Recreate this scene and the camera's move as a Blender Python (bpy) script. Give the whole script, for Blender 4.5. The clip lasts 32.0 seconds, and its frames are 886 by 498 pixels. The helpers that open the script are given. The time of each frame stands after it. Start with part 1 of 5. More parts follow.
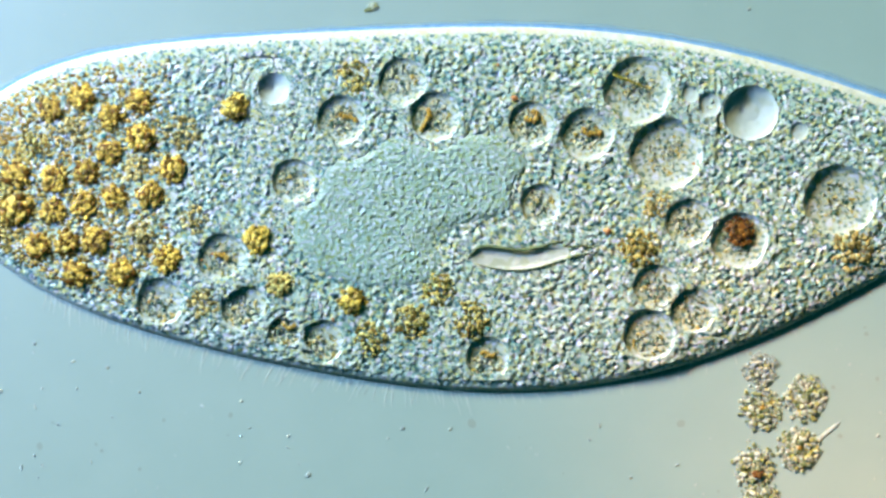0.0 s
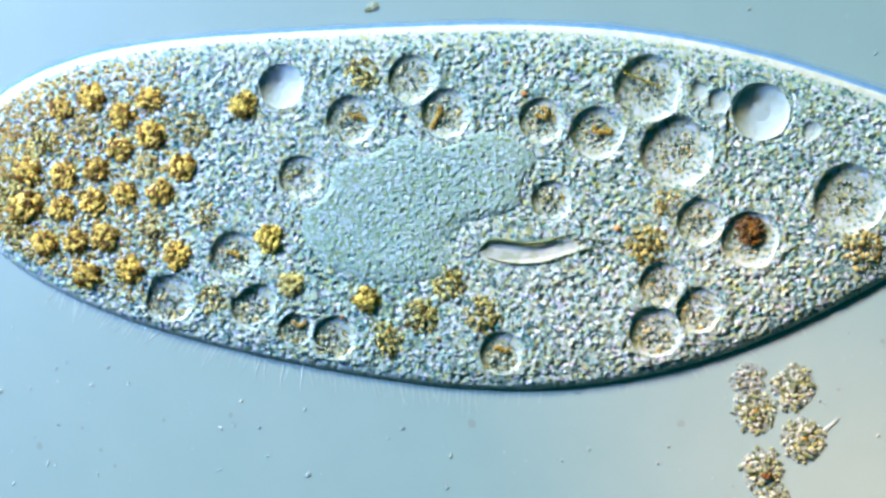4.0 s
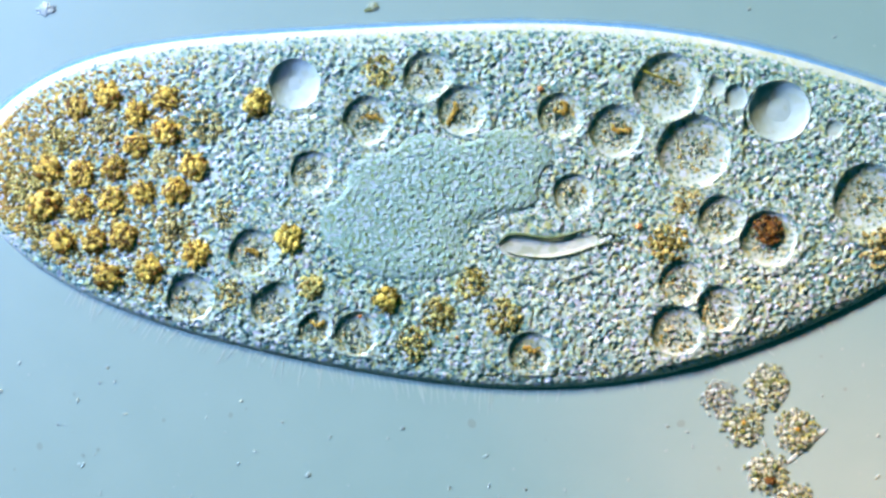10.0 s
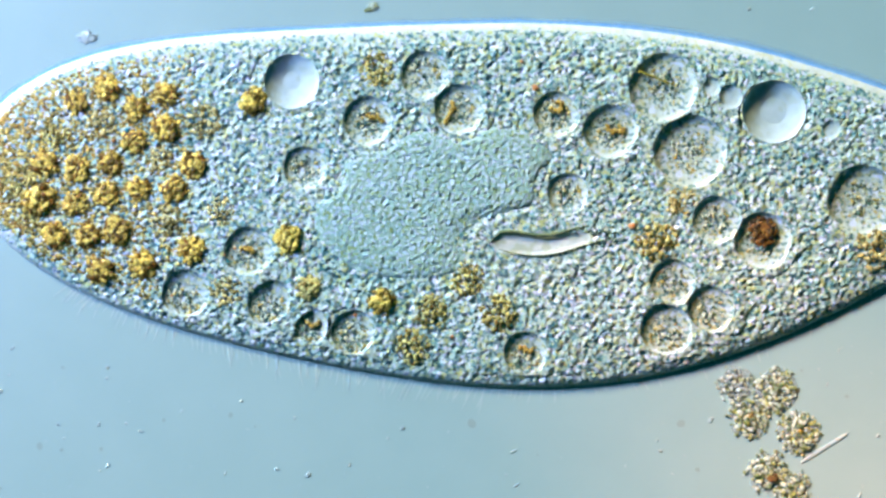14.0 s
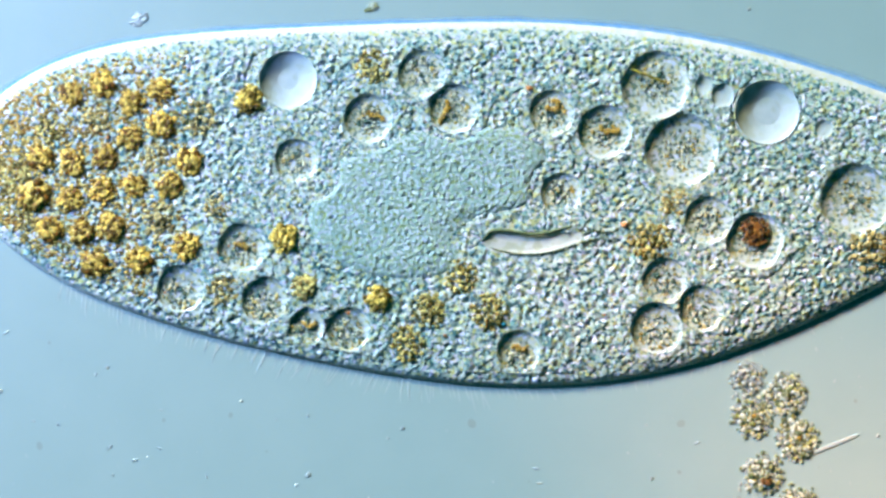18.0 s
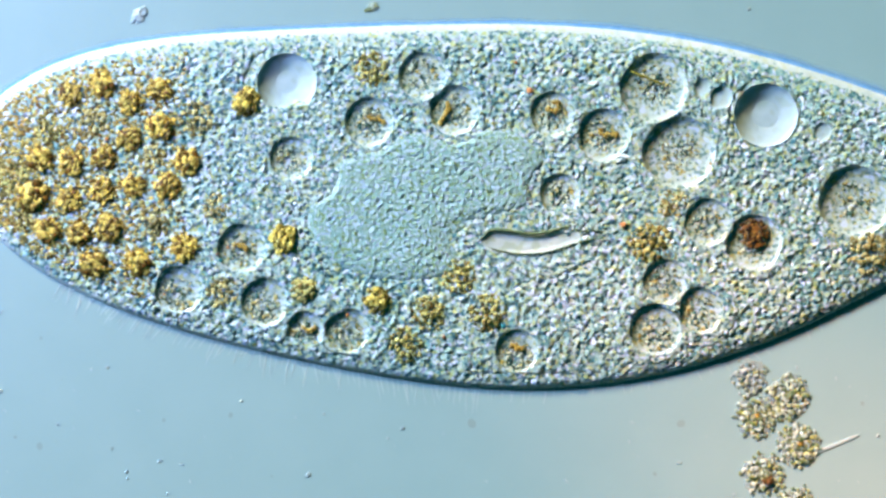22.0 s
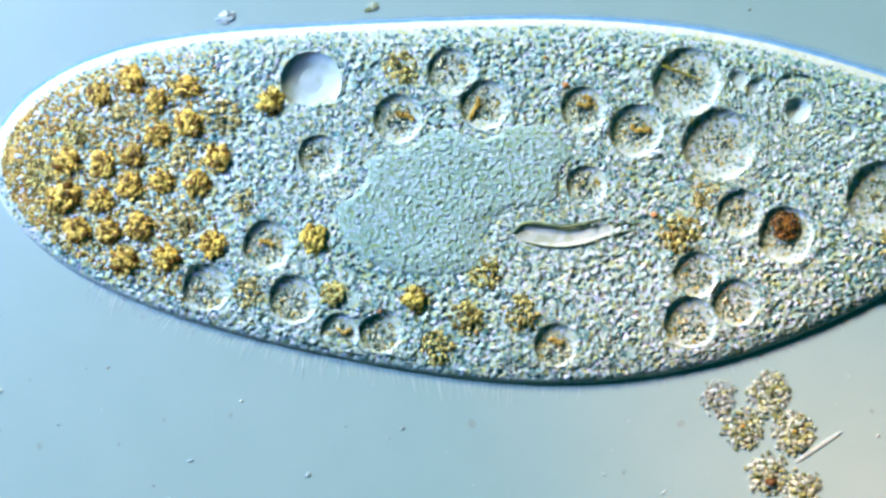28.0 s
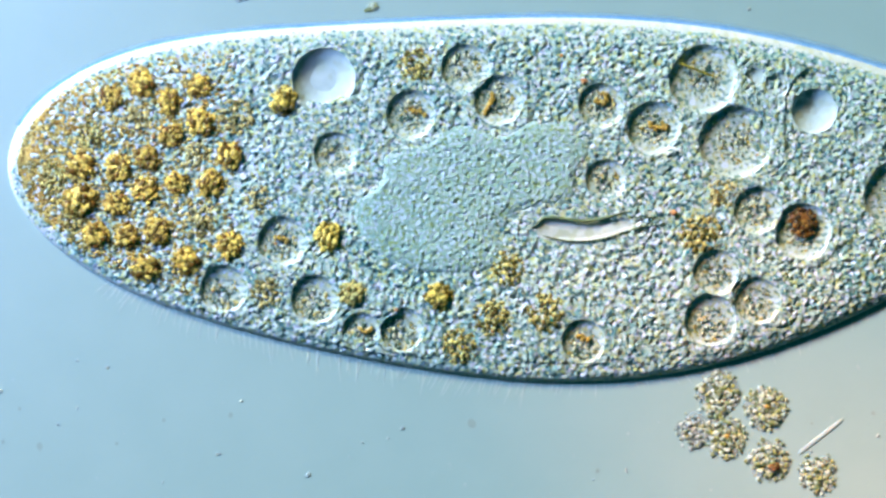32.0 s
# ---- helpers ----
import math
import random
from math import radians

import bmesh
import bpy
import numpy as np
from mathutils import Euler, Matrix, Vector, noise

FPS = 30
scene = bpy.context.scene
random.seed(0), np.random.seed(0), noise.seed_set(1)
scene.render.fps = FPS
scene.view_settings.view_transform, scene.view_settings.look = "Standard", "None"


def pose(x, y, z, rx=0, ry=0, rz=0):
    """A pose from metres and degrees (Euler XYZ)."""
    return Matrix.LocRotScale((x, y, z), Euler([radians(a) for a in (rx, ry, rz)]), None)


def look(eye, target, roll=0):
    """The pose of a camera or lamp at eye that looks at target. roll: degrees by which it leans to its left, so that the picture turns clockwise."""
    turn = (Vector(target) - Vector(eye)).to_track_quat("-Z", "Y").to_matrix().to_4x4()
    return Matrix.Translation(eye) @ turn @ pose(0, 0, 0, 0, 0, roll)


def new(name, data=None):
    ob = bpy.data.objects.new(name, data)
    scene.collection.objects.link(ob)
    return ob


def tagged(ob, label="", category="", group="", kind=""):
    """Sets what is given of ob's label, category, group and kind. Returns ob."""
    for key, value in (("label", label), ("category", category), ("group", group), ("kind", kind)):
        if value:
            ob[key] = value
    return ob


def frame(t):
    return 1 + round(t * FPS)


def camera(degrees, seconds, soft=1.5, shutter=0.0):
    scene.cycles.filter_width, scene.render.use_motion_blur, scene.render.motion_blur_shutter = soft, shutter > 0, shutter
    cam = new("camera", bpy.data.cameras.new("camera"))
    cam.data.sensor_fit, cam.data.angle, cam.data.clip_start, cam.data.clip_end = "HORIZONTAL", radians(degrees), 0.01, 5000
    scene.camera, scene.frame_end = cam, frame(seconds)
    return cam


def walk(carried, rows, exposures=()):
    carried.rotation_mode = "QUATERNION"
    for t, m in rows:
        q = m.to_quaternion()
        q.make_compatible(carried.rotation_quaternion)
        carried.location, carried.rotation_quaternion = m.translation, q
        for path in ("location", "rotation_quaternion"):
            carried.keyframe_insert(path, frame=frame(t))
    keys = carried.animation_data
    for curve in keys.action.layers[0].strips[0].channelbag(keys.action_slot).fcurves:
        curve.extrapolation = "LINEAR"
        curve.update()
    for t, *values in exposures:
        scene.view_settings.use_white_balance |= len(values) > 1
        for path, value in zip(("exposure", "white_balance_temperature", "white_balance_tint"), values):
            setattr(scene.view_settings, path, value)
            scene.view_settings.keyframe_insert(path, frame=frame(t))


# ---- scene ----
# A living ciliate under a microscope, enlarged: one metre here is about 0.13 mm.
cam = camera(12, 32.0, soft=2.85)
walk(cam, [(0.0, pose(0, 0, 7.459)), (32.0, pose(0, 0, 7.459))],
     exposures=[(0.0, 0.59, 7250, 4), (0.4, 0.6, 6650, 9), (1.0, 0.62, 6440, 10), (3.0, 0.64, 6400, 10), (6.0, 0.61, 6440, 10), (9.0, 0.65, 6480, 10), (10.0, 0.6, 6500, 10),
                (12.0, 0.59, 6500, 10), (17.0, 0.59, 6500, 10), (19.0, 0.61, 6520, 10), (22.0, 0.58, 6530, 10), (25.0, 0.6, 6500, 10),
                (28.0, 0.65, 6450, 10), (30.0, 0.61, 6450, 10), (32.0, 0.6, 6480, 10)])

# ---- light ----
world = bpy.data.worlds.new("world")
scene.world = world
world.use_nodes = True
world.node_tree.nodes["Background"].inputs[0].default_value = (0.01, 0.76, 0.8, 1)
world.node_tree.nodes["Background"].inputs[1].default_value = 0.029

# two added suns, apart in tint and direction, imitate interference contrast's relief and colour fringes
def oblique_lamp(name, azimuth, elevation, energy, colour):
    lamp = new(name, bpy.data.lights.new(name, "SUN"))
    lamp.data.energy, lamp.data.angle, lamp.data.color = energy, radians(6), colour
    e, a = radians(elevation), radians(azimuth)
    lamp.matrix_world = look((4 * math.cos(e) * math.cos(a), 4 * math.cos(e) * math.sin(a), 4 * math.sin(e)), (0, 0, 0))


oblique_lamp("oblique_lamp_cool", 147, 20, 2.58, (0.54, 0.90, 1.36))
oblique_lamp("oblique_lamp_warm", 121, 20, 2.58, (1.26, 1.06, 0.58))


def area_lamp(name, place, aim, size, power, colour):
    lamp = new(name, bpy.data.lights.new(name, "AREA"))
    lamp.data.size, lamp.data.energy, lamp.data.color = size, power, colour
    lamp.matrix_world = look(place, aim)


# added fill without a real source: tints the field blue towards the left
area_lamp("blue_tint_fill", (-1.95, 1.05, 0.8), (-0.6, 0.1, 0), 0.6, 38, (0.5, 0.54, 1.0))

# added fill without a real source: warms the field at the lower right
warm = new("warm_tint_fill", bpy.data.lights.new("warm_tint_fill", "SPOT"))
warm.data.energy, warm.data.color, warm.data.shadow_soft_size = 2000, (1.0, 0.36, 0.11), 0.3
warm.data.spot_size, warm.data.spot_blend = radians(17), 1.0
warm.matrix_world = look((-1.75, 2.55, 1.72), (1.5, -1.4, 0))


# ---- materials ----
def material(name, dark, light, scale, rough=0.4, bump=0.0, bump_scale=200.0, flecks=(), spec=0.5, vary=0.0, island=0.0):
    """Principled paint with broad and fine variation between two colours, optional flecks of a third, and fine relief."""
    mat = bpy.data.materials.new(name)
    mat.use_nodes = True
    nt = mat.node_tree
    n, link = nt.nodes, nt.links.new
    bsdf = n["Principled BSDF"]
    coord = n.new("ShaderNodeTexCoord")
    fine = n.new("ShaderNodeTexNoise")
    fine.inputs["Scale"].default_value, fine.inputs["Detail"].default_value = scale, 4
    broad = n.new("ShaderNodeTexNoise")
    broad.inputs["Scale"].default_value, broad.inputs["Detail"].default_value = scale / 12, 2
    for tex in (fine, broad):
        link(coord.outputs["Object"], tex.inputs["Vector"])
    both = n.new("ShaderNodeMath")
    both.operation = "MULTIPLY_ADD"
    both.inputs[1].default_value, both.inputs[2].default_value = 0.65, 0.0
    link(fine.outputs["Fac"], both.inputs[0])
    more = n.new("ShaderNodeMath")
    more.operation = "MULTIPLY_ADD"
    more.inputs[1].default_value = 0.35
    link(broad.outputs["Fac"], more.inputs[0])
    link(both.outputs[0], more.inputs[2])
    value = more.outputs[0]
    if island:
        geo = n.new("ShaderNodeNewGeometry")
        blend = n.new("ShaderNodeMix")
        blend.inputs["Factor"].default_value = island
        link(value, blend.inputs["A"])
        link(geo.outputs["Random Per Island"], blend.inputs["B"])
        value = blend.outputs["Result"]
    ramp = n.new("ShaderNodeValToRGB")
    ramp.color_ramp.elements[0].position, ramp.color_ramp.elements[1].position = 0.36, 0.64
    ramp.color_ramp.elements[0].color, ramp.color_ramp.elements[1].color = (*dark, 1), (*light, 1)
    link(value, ramp.inputs["Fac"])
    colour = ramp.outputs["Color"]
    for number, (tint, amount, times) in enumerate(flecks):
        spots = n.new("ShaderNodeTexNoise")
        spots.inputs["Scale"].default_value, spots.inputs["Detail"].default_value = scale * times, 1
        shift = n.new("ShaderNodeMapping")
        shift.inputs["Location"].default_value = (3.1 + 2.7 * number, 1.7 + 1.3 * number, 0.4)
        link(coord.outputs["Object"], shift.inputs["Vector"])
        link(shift.outputs["Vector"], spots.inputs["Vector"])
        pick = n.new("ShaderNodeMapRange")
        pick.inputs["From Min"].default_value, pick.inputs["From Max"].default_value = 0.53, 0.63
        pick.inputs["To Max"].default_value = amount
        link(spots.outputs["Fac"], pick.inputs["Value"])
        mix = n.new("ShaderNodeMix")
        mix.data_type = "RGBA"
        link(pick.outputs["Result"], mix.inputs["Factor"])
        link(colour, mix.inputs["A"])
        mix.inputs["B"].default_value = (*tint, 1)
        colour = mix.outputs["Result"]
    if vary:
        info = n.new("ShaderNodeObjectInfo")
        span = n.new("ShaderNodeMapRange")
        span.inputs["To Min"].default_value, span.inputs["To Max"].default_value = 1 - vary, 1 + vary
        link(info.outputs["Random"], span.inputs["Value"])
        hsv = n.new("ShaderNodeHueSaturation")
        link(span.outputs["Result"], hsv.inputs["Value"])
        link(colour, hsv.inputs["Color"])
        colour = hsv.outputs["Color"]
    link(colour, bsdf.inputs["Base Color"])
    bsdf.inputs["Roughness"].default_value = rough
    bsdf.inputs["Specular IOR Level"].default_value = spec
    if bump:
        relief = n.new("ShaderNodeTexNoise")
        relief.inputs["Scale"].default_value, relief.inputs["Detail"].default_value = bump_scale, 2
        link(coord.outputs["Object"], relief.inputs["Vector"])
        node = n.new("ShaderNodeBump")
        node.inputs["Strength"].default_value, node.inputs["Distance"].default_value = 1.0, bump
        link(relief.outputs["Fac"], node.inputs["Height"])
        link(node.outputs["Normal"], bsdf.inputs["Normal"])
    return mat


GLASS = material("slide_glass", (0.332, 0.495, 0.512), (0.352, 0.515, 0.532), 9, rough=0.8, spec=0.05, bump=0.00014, bump_scale=45)
CYTOPLASM = material("cytoplasm", (0.18, 0.4, 0.41), (0.6, 0.73, 0.7), 90, rough=0.42, bump=0.0012, bump_scale=170, spec=0.38,
                     flecks=(((0.7, 0.76, 1.0), 0.9, 1.0), ((0.52, 0.54, 0.08), 0.65, 1.4), ((0.02, 0.13, 0.17), 0.88, 1.5)))
NUCLEAR = material("nuclear_gel", (0.24, 0.44, 0.43), (0.37, 0.55, 0.515), 90, rough=0.5, bump=0.001, bump_scale=170, spec=0.3,
                   flecks=(((0.24, 0.36, 0.14), 0.9, 2.0), ((0.5, 0.66, 0.86), 0.8, 1.8)))
VACUOLE = material("vacuole_fluid", (0.37, 0.5, 0.51), (0.55, 0.67, 0.65), 75, rough=0.4, bump=0.0015, bump_scale=110, spec=0.45,
                   flecks=(((0.62, 0.73, 0.98), 0.8, 1.0), ((0.5, 0.5, 0.12), 0.6, 1.6), ((0.03, 0.15, 0.14), 0.75, 1.6)))
CLEAR = material("clear_fluid", (0.39, 0.54, 0.6), (0.5, 0.63, 0.7), 40, rough=0.45, bump=0.0007, bump_scale=70, spec=0.4,
                 flecks=(((0.36, 0.46, 0.4), 0.4, 1.5),))
ALGA = material("alga_gold", (0.13, 0.07, 0.006), (0.88, 0.66, 0.13), 5, rough=0.4, spec=0.35, bump=0.0022, bump_scale=7,
                flecks=(((0.38, 0.1, 0.012), 0.45, 0.7), ((0.09, 0.09, 0.02), 0.65, 1.3)), vary=0.16, island=0.62)
YELLOW = material("alga_yellow", (0.12, 0.08, 0.008), (0.86, 0.68, 0.14), 5, rough=0.4, spec=0.35, bump=0.0022, bump_scale=7,
                  flecks=(((0.36, 0.16, 0.015), 0.3, 0.7), ((0.1, 0.11, 0.02), 0.65, 1.3)), vary=0.08, island=0.5)
LOOSE = material("alga_olive", (0.09, 0.1, 0.02), (0.72, 0.68, 0.24), 7, rough=0.45, spec=0.3, bump=0.002, bump_scale=9,
                 flecks=(((0.42, 0.18, 0.03), 0.5, 0.9),), vary=0.15, island=0.4)
FAINT = material("alga_faded", (0.12, 0.12, 0.04), (0.66, 0.6, 0.26), 7, rough=0.42, bump=0.0014, bump_scale=9,
                 flecks=(((0.5, 0.32, 0.06), 0.5, 0.9),), vary=0.1, island=0.4)
GOLDEN = material("golden_grain", (0.14, 0.09, 0.012), (0.7, 0.57, 0.17), 110, rough=0.45, spec=0.3, bump=0.001, bump_scale=170, island=0.4,
                  flecks=(((0.46, 0.22, 0.04), 0.4, 0.3), ((0.14, 0.15, 0.05), 0.6, 0.35)))
GRAINS = material("food_grains", (0.05, 0.13, 0.1), (0.62, 0.66, 0.5), 120, rough=0.5, spec=0.25, bump=0.0008, bump_scale=200,
                  flecks=(((0.55, 0.4, 0.05), 0.75, 0.6),), island=0.6)
AMBER = material("amber_food", (0.28, 0.15, 0.014), (0.85, 0.62, 0.11), 4, rough=0.4, bump=0.001, bump_scale=7, flecks=(((0.12, 0.08, 0.02), 0.6, 1.2),))
RUST = material("rusty_food", (0.01, 0.004, 0.002), (0.2, 0.08, 0.012), 5, rough=0.5, bump=0.0016, bump_scale=9, flecks=(((0.5, 0.3, 0.04), 0.5, 1.5),), island=0.55)
TEAL = material("refractile_teal", (0.02, 0.2, 0.24), (0.06, 0.38, 0.42), 3, rough=0.3, spec=0.6)
RED = material("refractile_red", (0.5, 0.17, 0.06), (0.75, 0.45, 0.2), 3, rough=0.25, spec=0.7)
GULLET = material("gullet_film", (0.5, 0.6, 0.6), (0.66, 0.71, 0.69), 40, rough=0.42, bump=0.0008, bump_scale=70,
                  flecks=(((0.4, 0.48, 0.3), 0.5, 1.5),))
# the blue optical halo at the cell's edge is put into this colour
HAZE = material("halo_haze", (0.14, 0.4, 0.86), (0.26, 0.52, 0.92), 60, rough=0.6, bump=0.0006, bump_scale=80, spec=0.1)
# clear cortex; the white highlight of the cell's rim is put into it
CORTEX_HIGHLIGHT = material("cortex_highlight", (0.5, 0.58, 0.58), (0.68, 0.74, 0.74), 60, rough=0.4, bump=0.0005, bump_scale=120, spec=0.5,
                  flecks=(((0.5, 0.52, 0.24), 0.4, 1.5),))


def thin_out(mat):
    """Lets the haze thin out with its distance from the cell's edge."""
    nt = mat.node_tree
    reach = nt.nodes.new("ShaderNodeAttribute")
    reach.attribute_name = "reach"
    span = nt.nodes.new("ShaderNodeMapRange")
    span.inputs["From Min"].default_value, span.inputs["From Max"].default_value = 0.1, 1.0
    span.inputs["To Min"].default_value, span.inputs["To Max"].default_value = 0.8, 0.0
    nt.links.new(reach.outputs["Fac"], span.inputs["Value"])
    nt.links.new(span.outputs["Result"], nt.nodes["Principled BSDF"].inputs["Alpha"])


thin_out(HAZE)
LIP = material("gullet_lip", (0.08, 0.14, 0.07), (0.2, 0.27, 0.14), 80, rough=0.4, bump=0.0006, bump_scale=120)
OLIVE = material("olive_crystal", (0.16, 0.15, 0.02), (0.4, 0.37, 0.05), 100, rough=0.4)
DEBRIS = material("debris_grains", (0.2, 0.27, 0.16), (0.64, 0.75, 0.7), 6, rough=0.5, spec=0.25, bump=0.001, bump_scale=9,
                  flecks=(((0.56, 0.58, 0.12), 0.7, 0.9), ((0.06, 0.1, 0.03), 0.85, 1.1)), island=0.5)
BEADS = material("glassy_beads", (0.2, 0.27, 0.26), (0.64, 0.74, 0.77), 6, rough=0.35, spec=0.4, bump=0.001, bump_scale=9,
                 flecks=(((0.5, 0.52, 0.14), 0.6, 0.9), ((0.05, 0.1, 0.08), 0.5, 1.2)), island=0.4)
JELLY = material("debris_jelly", (0.48, 0.58, 0.62), (0.56, 0.64, 0.66), 6, rough=0.5, spec=0.2, bump=0.0008, bump_scale=12)
JELLY.node_tree.nodes["Principled BSDF"].inputs["Alpha"].default_value = 0.22
PALE = material("pale_film", (0.44, 0.56, 0.585), (0.49, 0.61, 0.625), 40, rough=0.45, spec=0.3)
HAIR = material("ciliary_film", (0.42, 0.56, 0.58), (0.5, 0.63, 0.64), 40, rough=0.6, spec=0.1)
DARK_DUST = material("dark_dust", (0.285, 0.395, 0.4), (0.325, 0.44, 0.445), 60, rough=0.8, spec=0.03)

# ---- numbers of the plan ----
NUCLEUS_SHAPE = [0.1596, -0.0199, 0.0033, 0.0333, 0.028, -0.0055, 0.0121, 0.003, 0.0129, -0.0025, 0.003, 0.0, 0.0011]

# moments of the rows below, in seconds
PART_TIMES = (0, 1, 2, 3.5, 6.5, 7.5, 9.5, 13, 16.5, 22.5, 24, 25.5, 29, 30.5, 32)
# what lies in the cell: key, kind, radius and its way in the cell's own space
INNER = {}
INNER['a1'] = ('algal_cell', 0.025, ((-0.694, 0.247), (-0.695, 0.244), (-0.695, 0.243), (-0.693, 0.244), (-0.691, 0.243), (-0.696, 0.242), (-0.695, 0.244), (-0.691, 0.249), (-0.688, 0.255), (-0.689, 0.261), (-0.701, 0.251), (-0.697, 0.256), (-0.692, 0.258), (-0.7, 0.25), (-0.699, 0.251)))
INNER['a2'] = ('algal_cell', 0.027, ((-0.636, 0.269), (-0.638, 0.266), (-0.639, 0.264), (-0.636, 0.265), (-0.635, 0.265), (-0.641, 0.264), (-0.64, 0.266), (-0.636, 0.274), (-0.633, 0.275), (-0.634, 0.278), (-0.648, 0.266), (-0.641, 0.275), (-0.635, 0.283), (-0.645, 0.275), (-0.644, 0.276)))
INNER['a3'] = ('algal_cell', 0.026, ((-0.587, 0.235), (-0.587, 0.233), (-0.588, 0.233), (-0.586, 0.233), (-0.584, 0.233), (-0.589, 0.232), (-0.59, 0.234), (-0.586, 0.238), (-0.583, 0.242), (-0.584, 0.247), (-0.596, 0.24), (-0.594, 0.244), (-0.59, 0.247), (-0.598, 0.243), (-0.597, 0.244)))
INNER['a4'] = ('algal_cell', 0.026, ((-0.537, 0.262), (-0.536, 0.261), (-0.538, 0.261), (-0.536, 0.261), (-0.532, 0.26), (-0.537, 0.26), (-0.538, 0.261), (-0.534, 0.263), (-0.531, 0.266), (-0.532, 0.27), (-0.542, 0.265), (-0.541, 0.268), (-0.536, 0.272), (-0.543, 0.269), (-0.543, 0.271)))
INNER['a5'] = ('algal_cell', 0.028, ((-0.533, 0.198), (-0.532, 0.198), (-0.534, 0.199), (-0.533, 0.199), (-0.529, 0.199), (-0.535, 0.2), (-0.537, 0.202), (-0.533, 0.204), (-0.528, 0.206), (-0.528, 0.206), (-0.54, 0.204), (-0.539, 0.205), (-0.531, 0.208), (-0.539, 0.206), (-0.539, 0.208)))
INNER['a6'] = ('algal_cell', 0.025, ((-0.588, 0.172), (-0.588, 0.172), (-0.589, 0.172), (-0.588, 0.173), (-0.585, 0.174), (-0.589, 0.174), (-0.59, 0.177), (-0.588, 0.181), (-0.584, 0.182), (-0.584, 0.183), (-0.592, 0.178), (-0.592, 0.182), (-0.587, 0.187), (-0.593, 0.184), (-0.592, 0.186)))
INNER['a7'] = ('algal_cell', 0.027, ((-0.476, 0.144), (-0.474, 0.145), (-0.48, 0.145), (-0.477, 0.143), (-0.474, 0.142), (-0.48, 0.143), (-0.487, 0.142), (-0.484, 0.141), (-0.478, 0.142), (-0.481, 0.145), (-0.49, 0.142), (-0.489, 0.143), (-0.48, 0.148), (-0.489, 0.148), (-0.489, 0.15)))
INNER['a8'] = ('algal_cell', 0.026, ((-0.629, 0.136), (-0.63, 0.135), (-0.629, 0.135), (-0.629, 0.136), (-0.627, 0.137), (-0.628, 0.135), (-0.629, 0.137), (-0.629, 0.141), (-0.627, 0.144), (-0.629, 0.149), (-0.633, 0.139), (-0.635, 0.144), (-0.633, 0.149), (-0.636, 0.142), (-0.635, 0.143)))
INNER['a9'] = ('algal_cell', 0.028, ((-0.687, 0.124), (-0.688, 0.123), (-0.687, 0.123), (-0.688, 0.124), (-0.686, 0.126), (-0.686, 0.124), (-0.688, 0.126), (-0.689, 0.13), (-0.687, 0.134), (-0.688, 0.138), (-0.69, 0.127), (-0.691, 0.132), (-0.686, 0.133), (-0.688, 0.125), (-0.687, 0.126)))
INNER['a10'] = ('algal_cell', 0.029, ((-0.754, 0.132), (-0.754, 0.131), (-0.753, 0.131), (-0.752, 0.132), (-0.748, 0.134), (-0.748, 0.133), (-0.747, 0.135), (-0.746, 0.14), (-0.742, 0.143), (-0.742, 0.145), (-0.746, 0.135), (-0.749, 0.139), (-0.75, 0.138), (-0.753, 0.13), (-0.752, 0.131)))
INNER['a11'] = ('algal_cell', 0.033, ((-0.754, 0.072), (-0.755, 0.071), (-0.753, 0.071), (-0.755, 0.072), (-0.753, 0.073), (-0.752, 0.071), (-0.753, 0.073), (-0.755, 0.077), (-0.753, 0.079), (-0.754, 0.081), (-0.754, 0.07), (-0.756, 0.075), (-0.754, 0.076), (-0.753, 0.068), (-0.753, 0.069)))
INNER['a12'] = ('algal_cell', 0.026, ((-0.689, 0.067), (-0.69, 0.066), (-0.688, 0.066), (-0.69, 0.067), (-0.688, 0.068), (-0.687, 0.065), (-0.688, 0.067), (-0.69, 0.07), (-0.688, 0.071), (-0.689, 0.072), (-0.689, 0.061), (-0.692, 0.066), (-0.688, 0.069), (-0.688, 0.06), (-0.688, 0.062)))
INNER['a13'] = ('algal_cell', 0.027, ((-0.634, 0.079), (-0.636, 0.078), (-0.634, 0.078), (-0.635, 0.079), (-0.633, 0.081), (-0.633, 0.078), (-0.633, 0.08), (-0.635, 0.085), (-0.633, 0.086), (-0.632, 0.09), (-0.635, 0.078), (-0.638, 0.086), (-0.637, 0.095), (-0.639, 0.085), (-0.638, 0.087)))
INNER['a14'] = ('algal_cell', 0.025, ((-0.579, 0.092), (-0.58, 0.092), (-0.579, 0.092), (-0.579, 0.093), (-0.576, 0.094), (-0.577, 0.092), (-0.578, 0.094), (-0.579, 0.098), (-0.575, 0.098), (-0.575, 0.101), (-0.579, 0.092), (-0.582, 0.098), (-0.58, 0.106), (-0.583, 0.1), (-0.583, 0.101)))
INNER['a15'] = ('algal_cell', 0.027, ((-0.517, 0.097), (-0.516, 0.097), (-0.518, 0.097), (-0.517, 0.097), (-0.513, 0.096), (-0.516, 0.096), (-0.52, 0.097), (-0.518, 0.098), (-0.513, 0.099), (-0.515, 0.101), (-0.522, 0.095), (-0.523, 0.097), (-0.517, 0.101), (-0.523, 0.098), (-0.523, 0.1)))
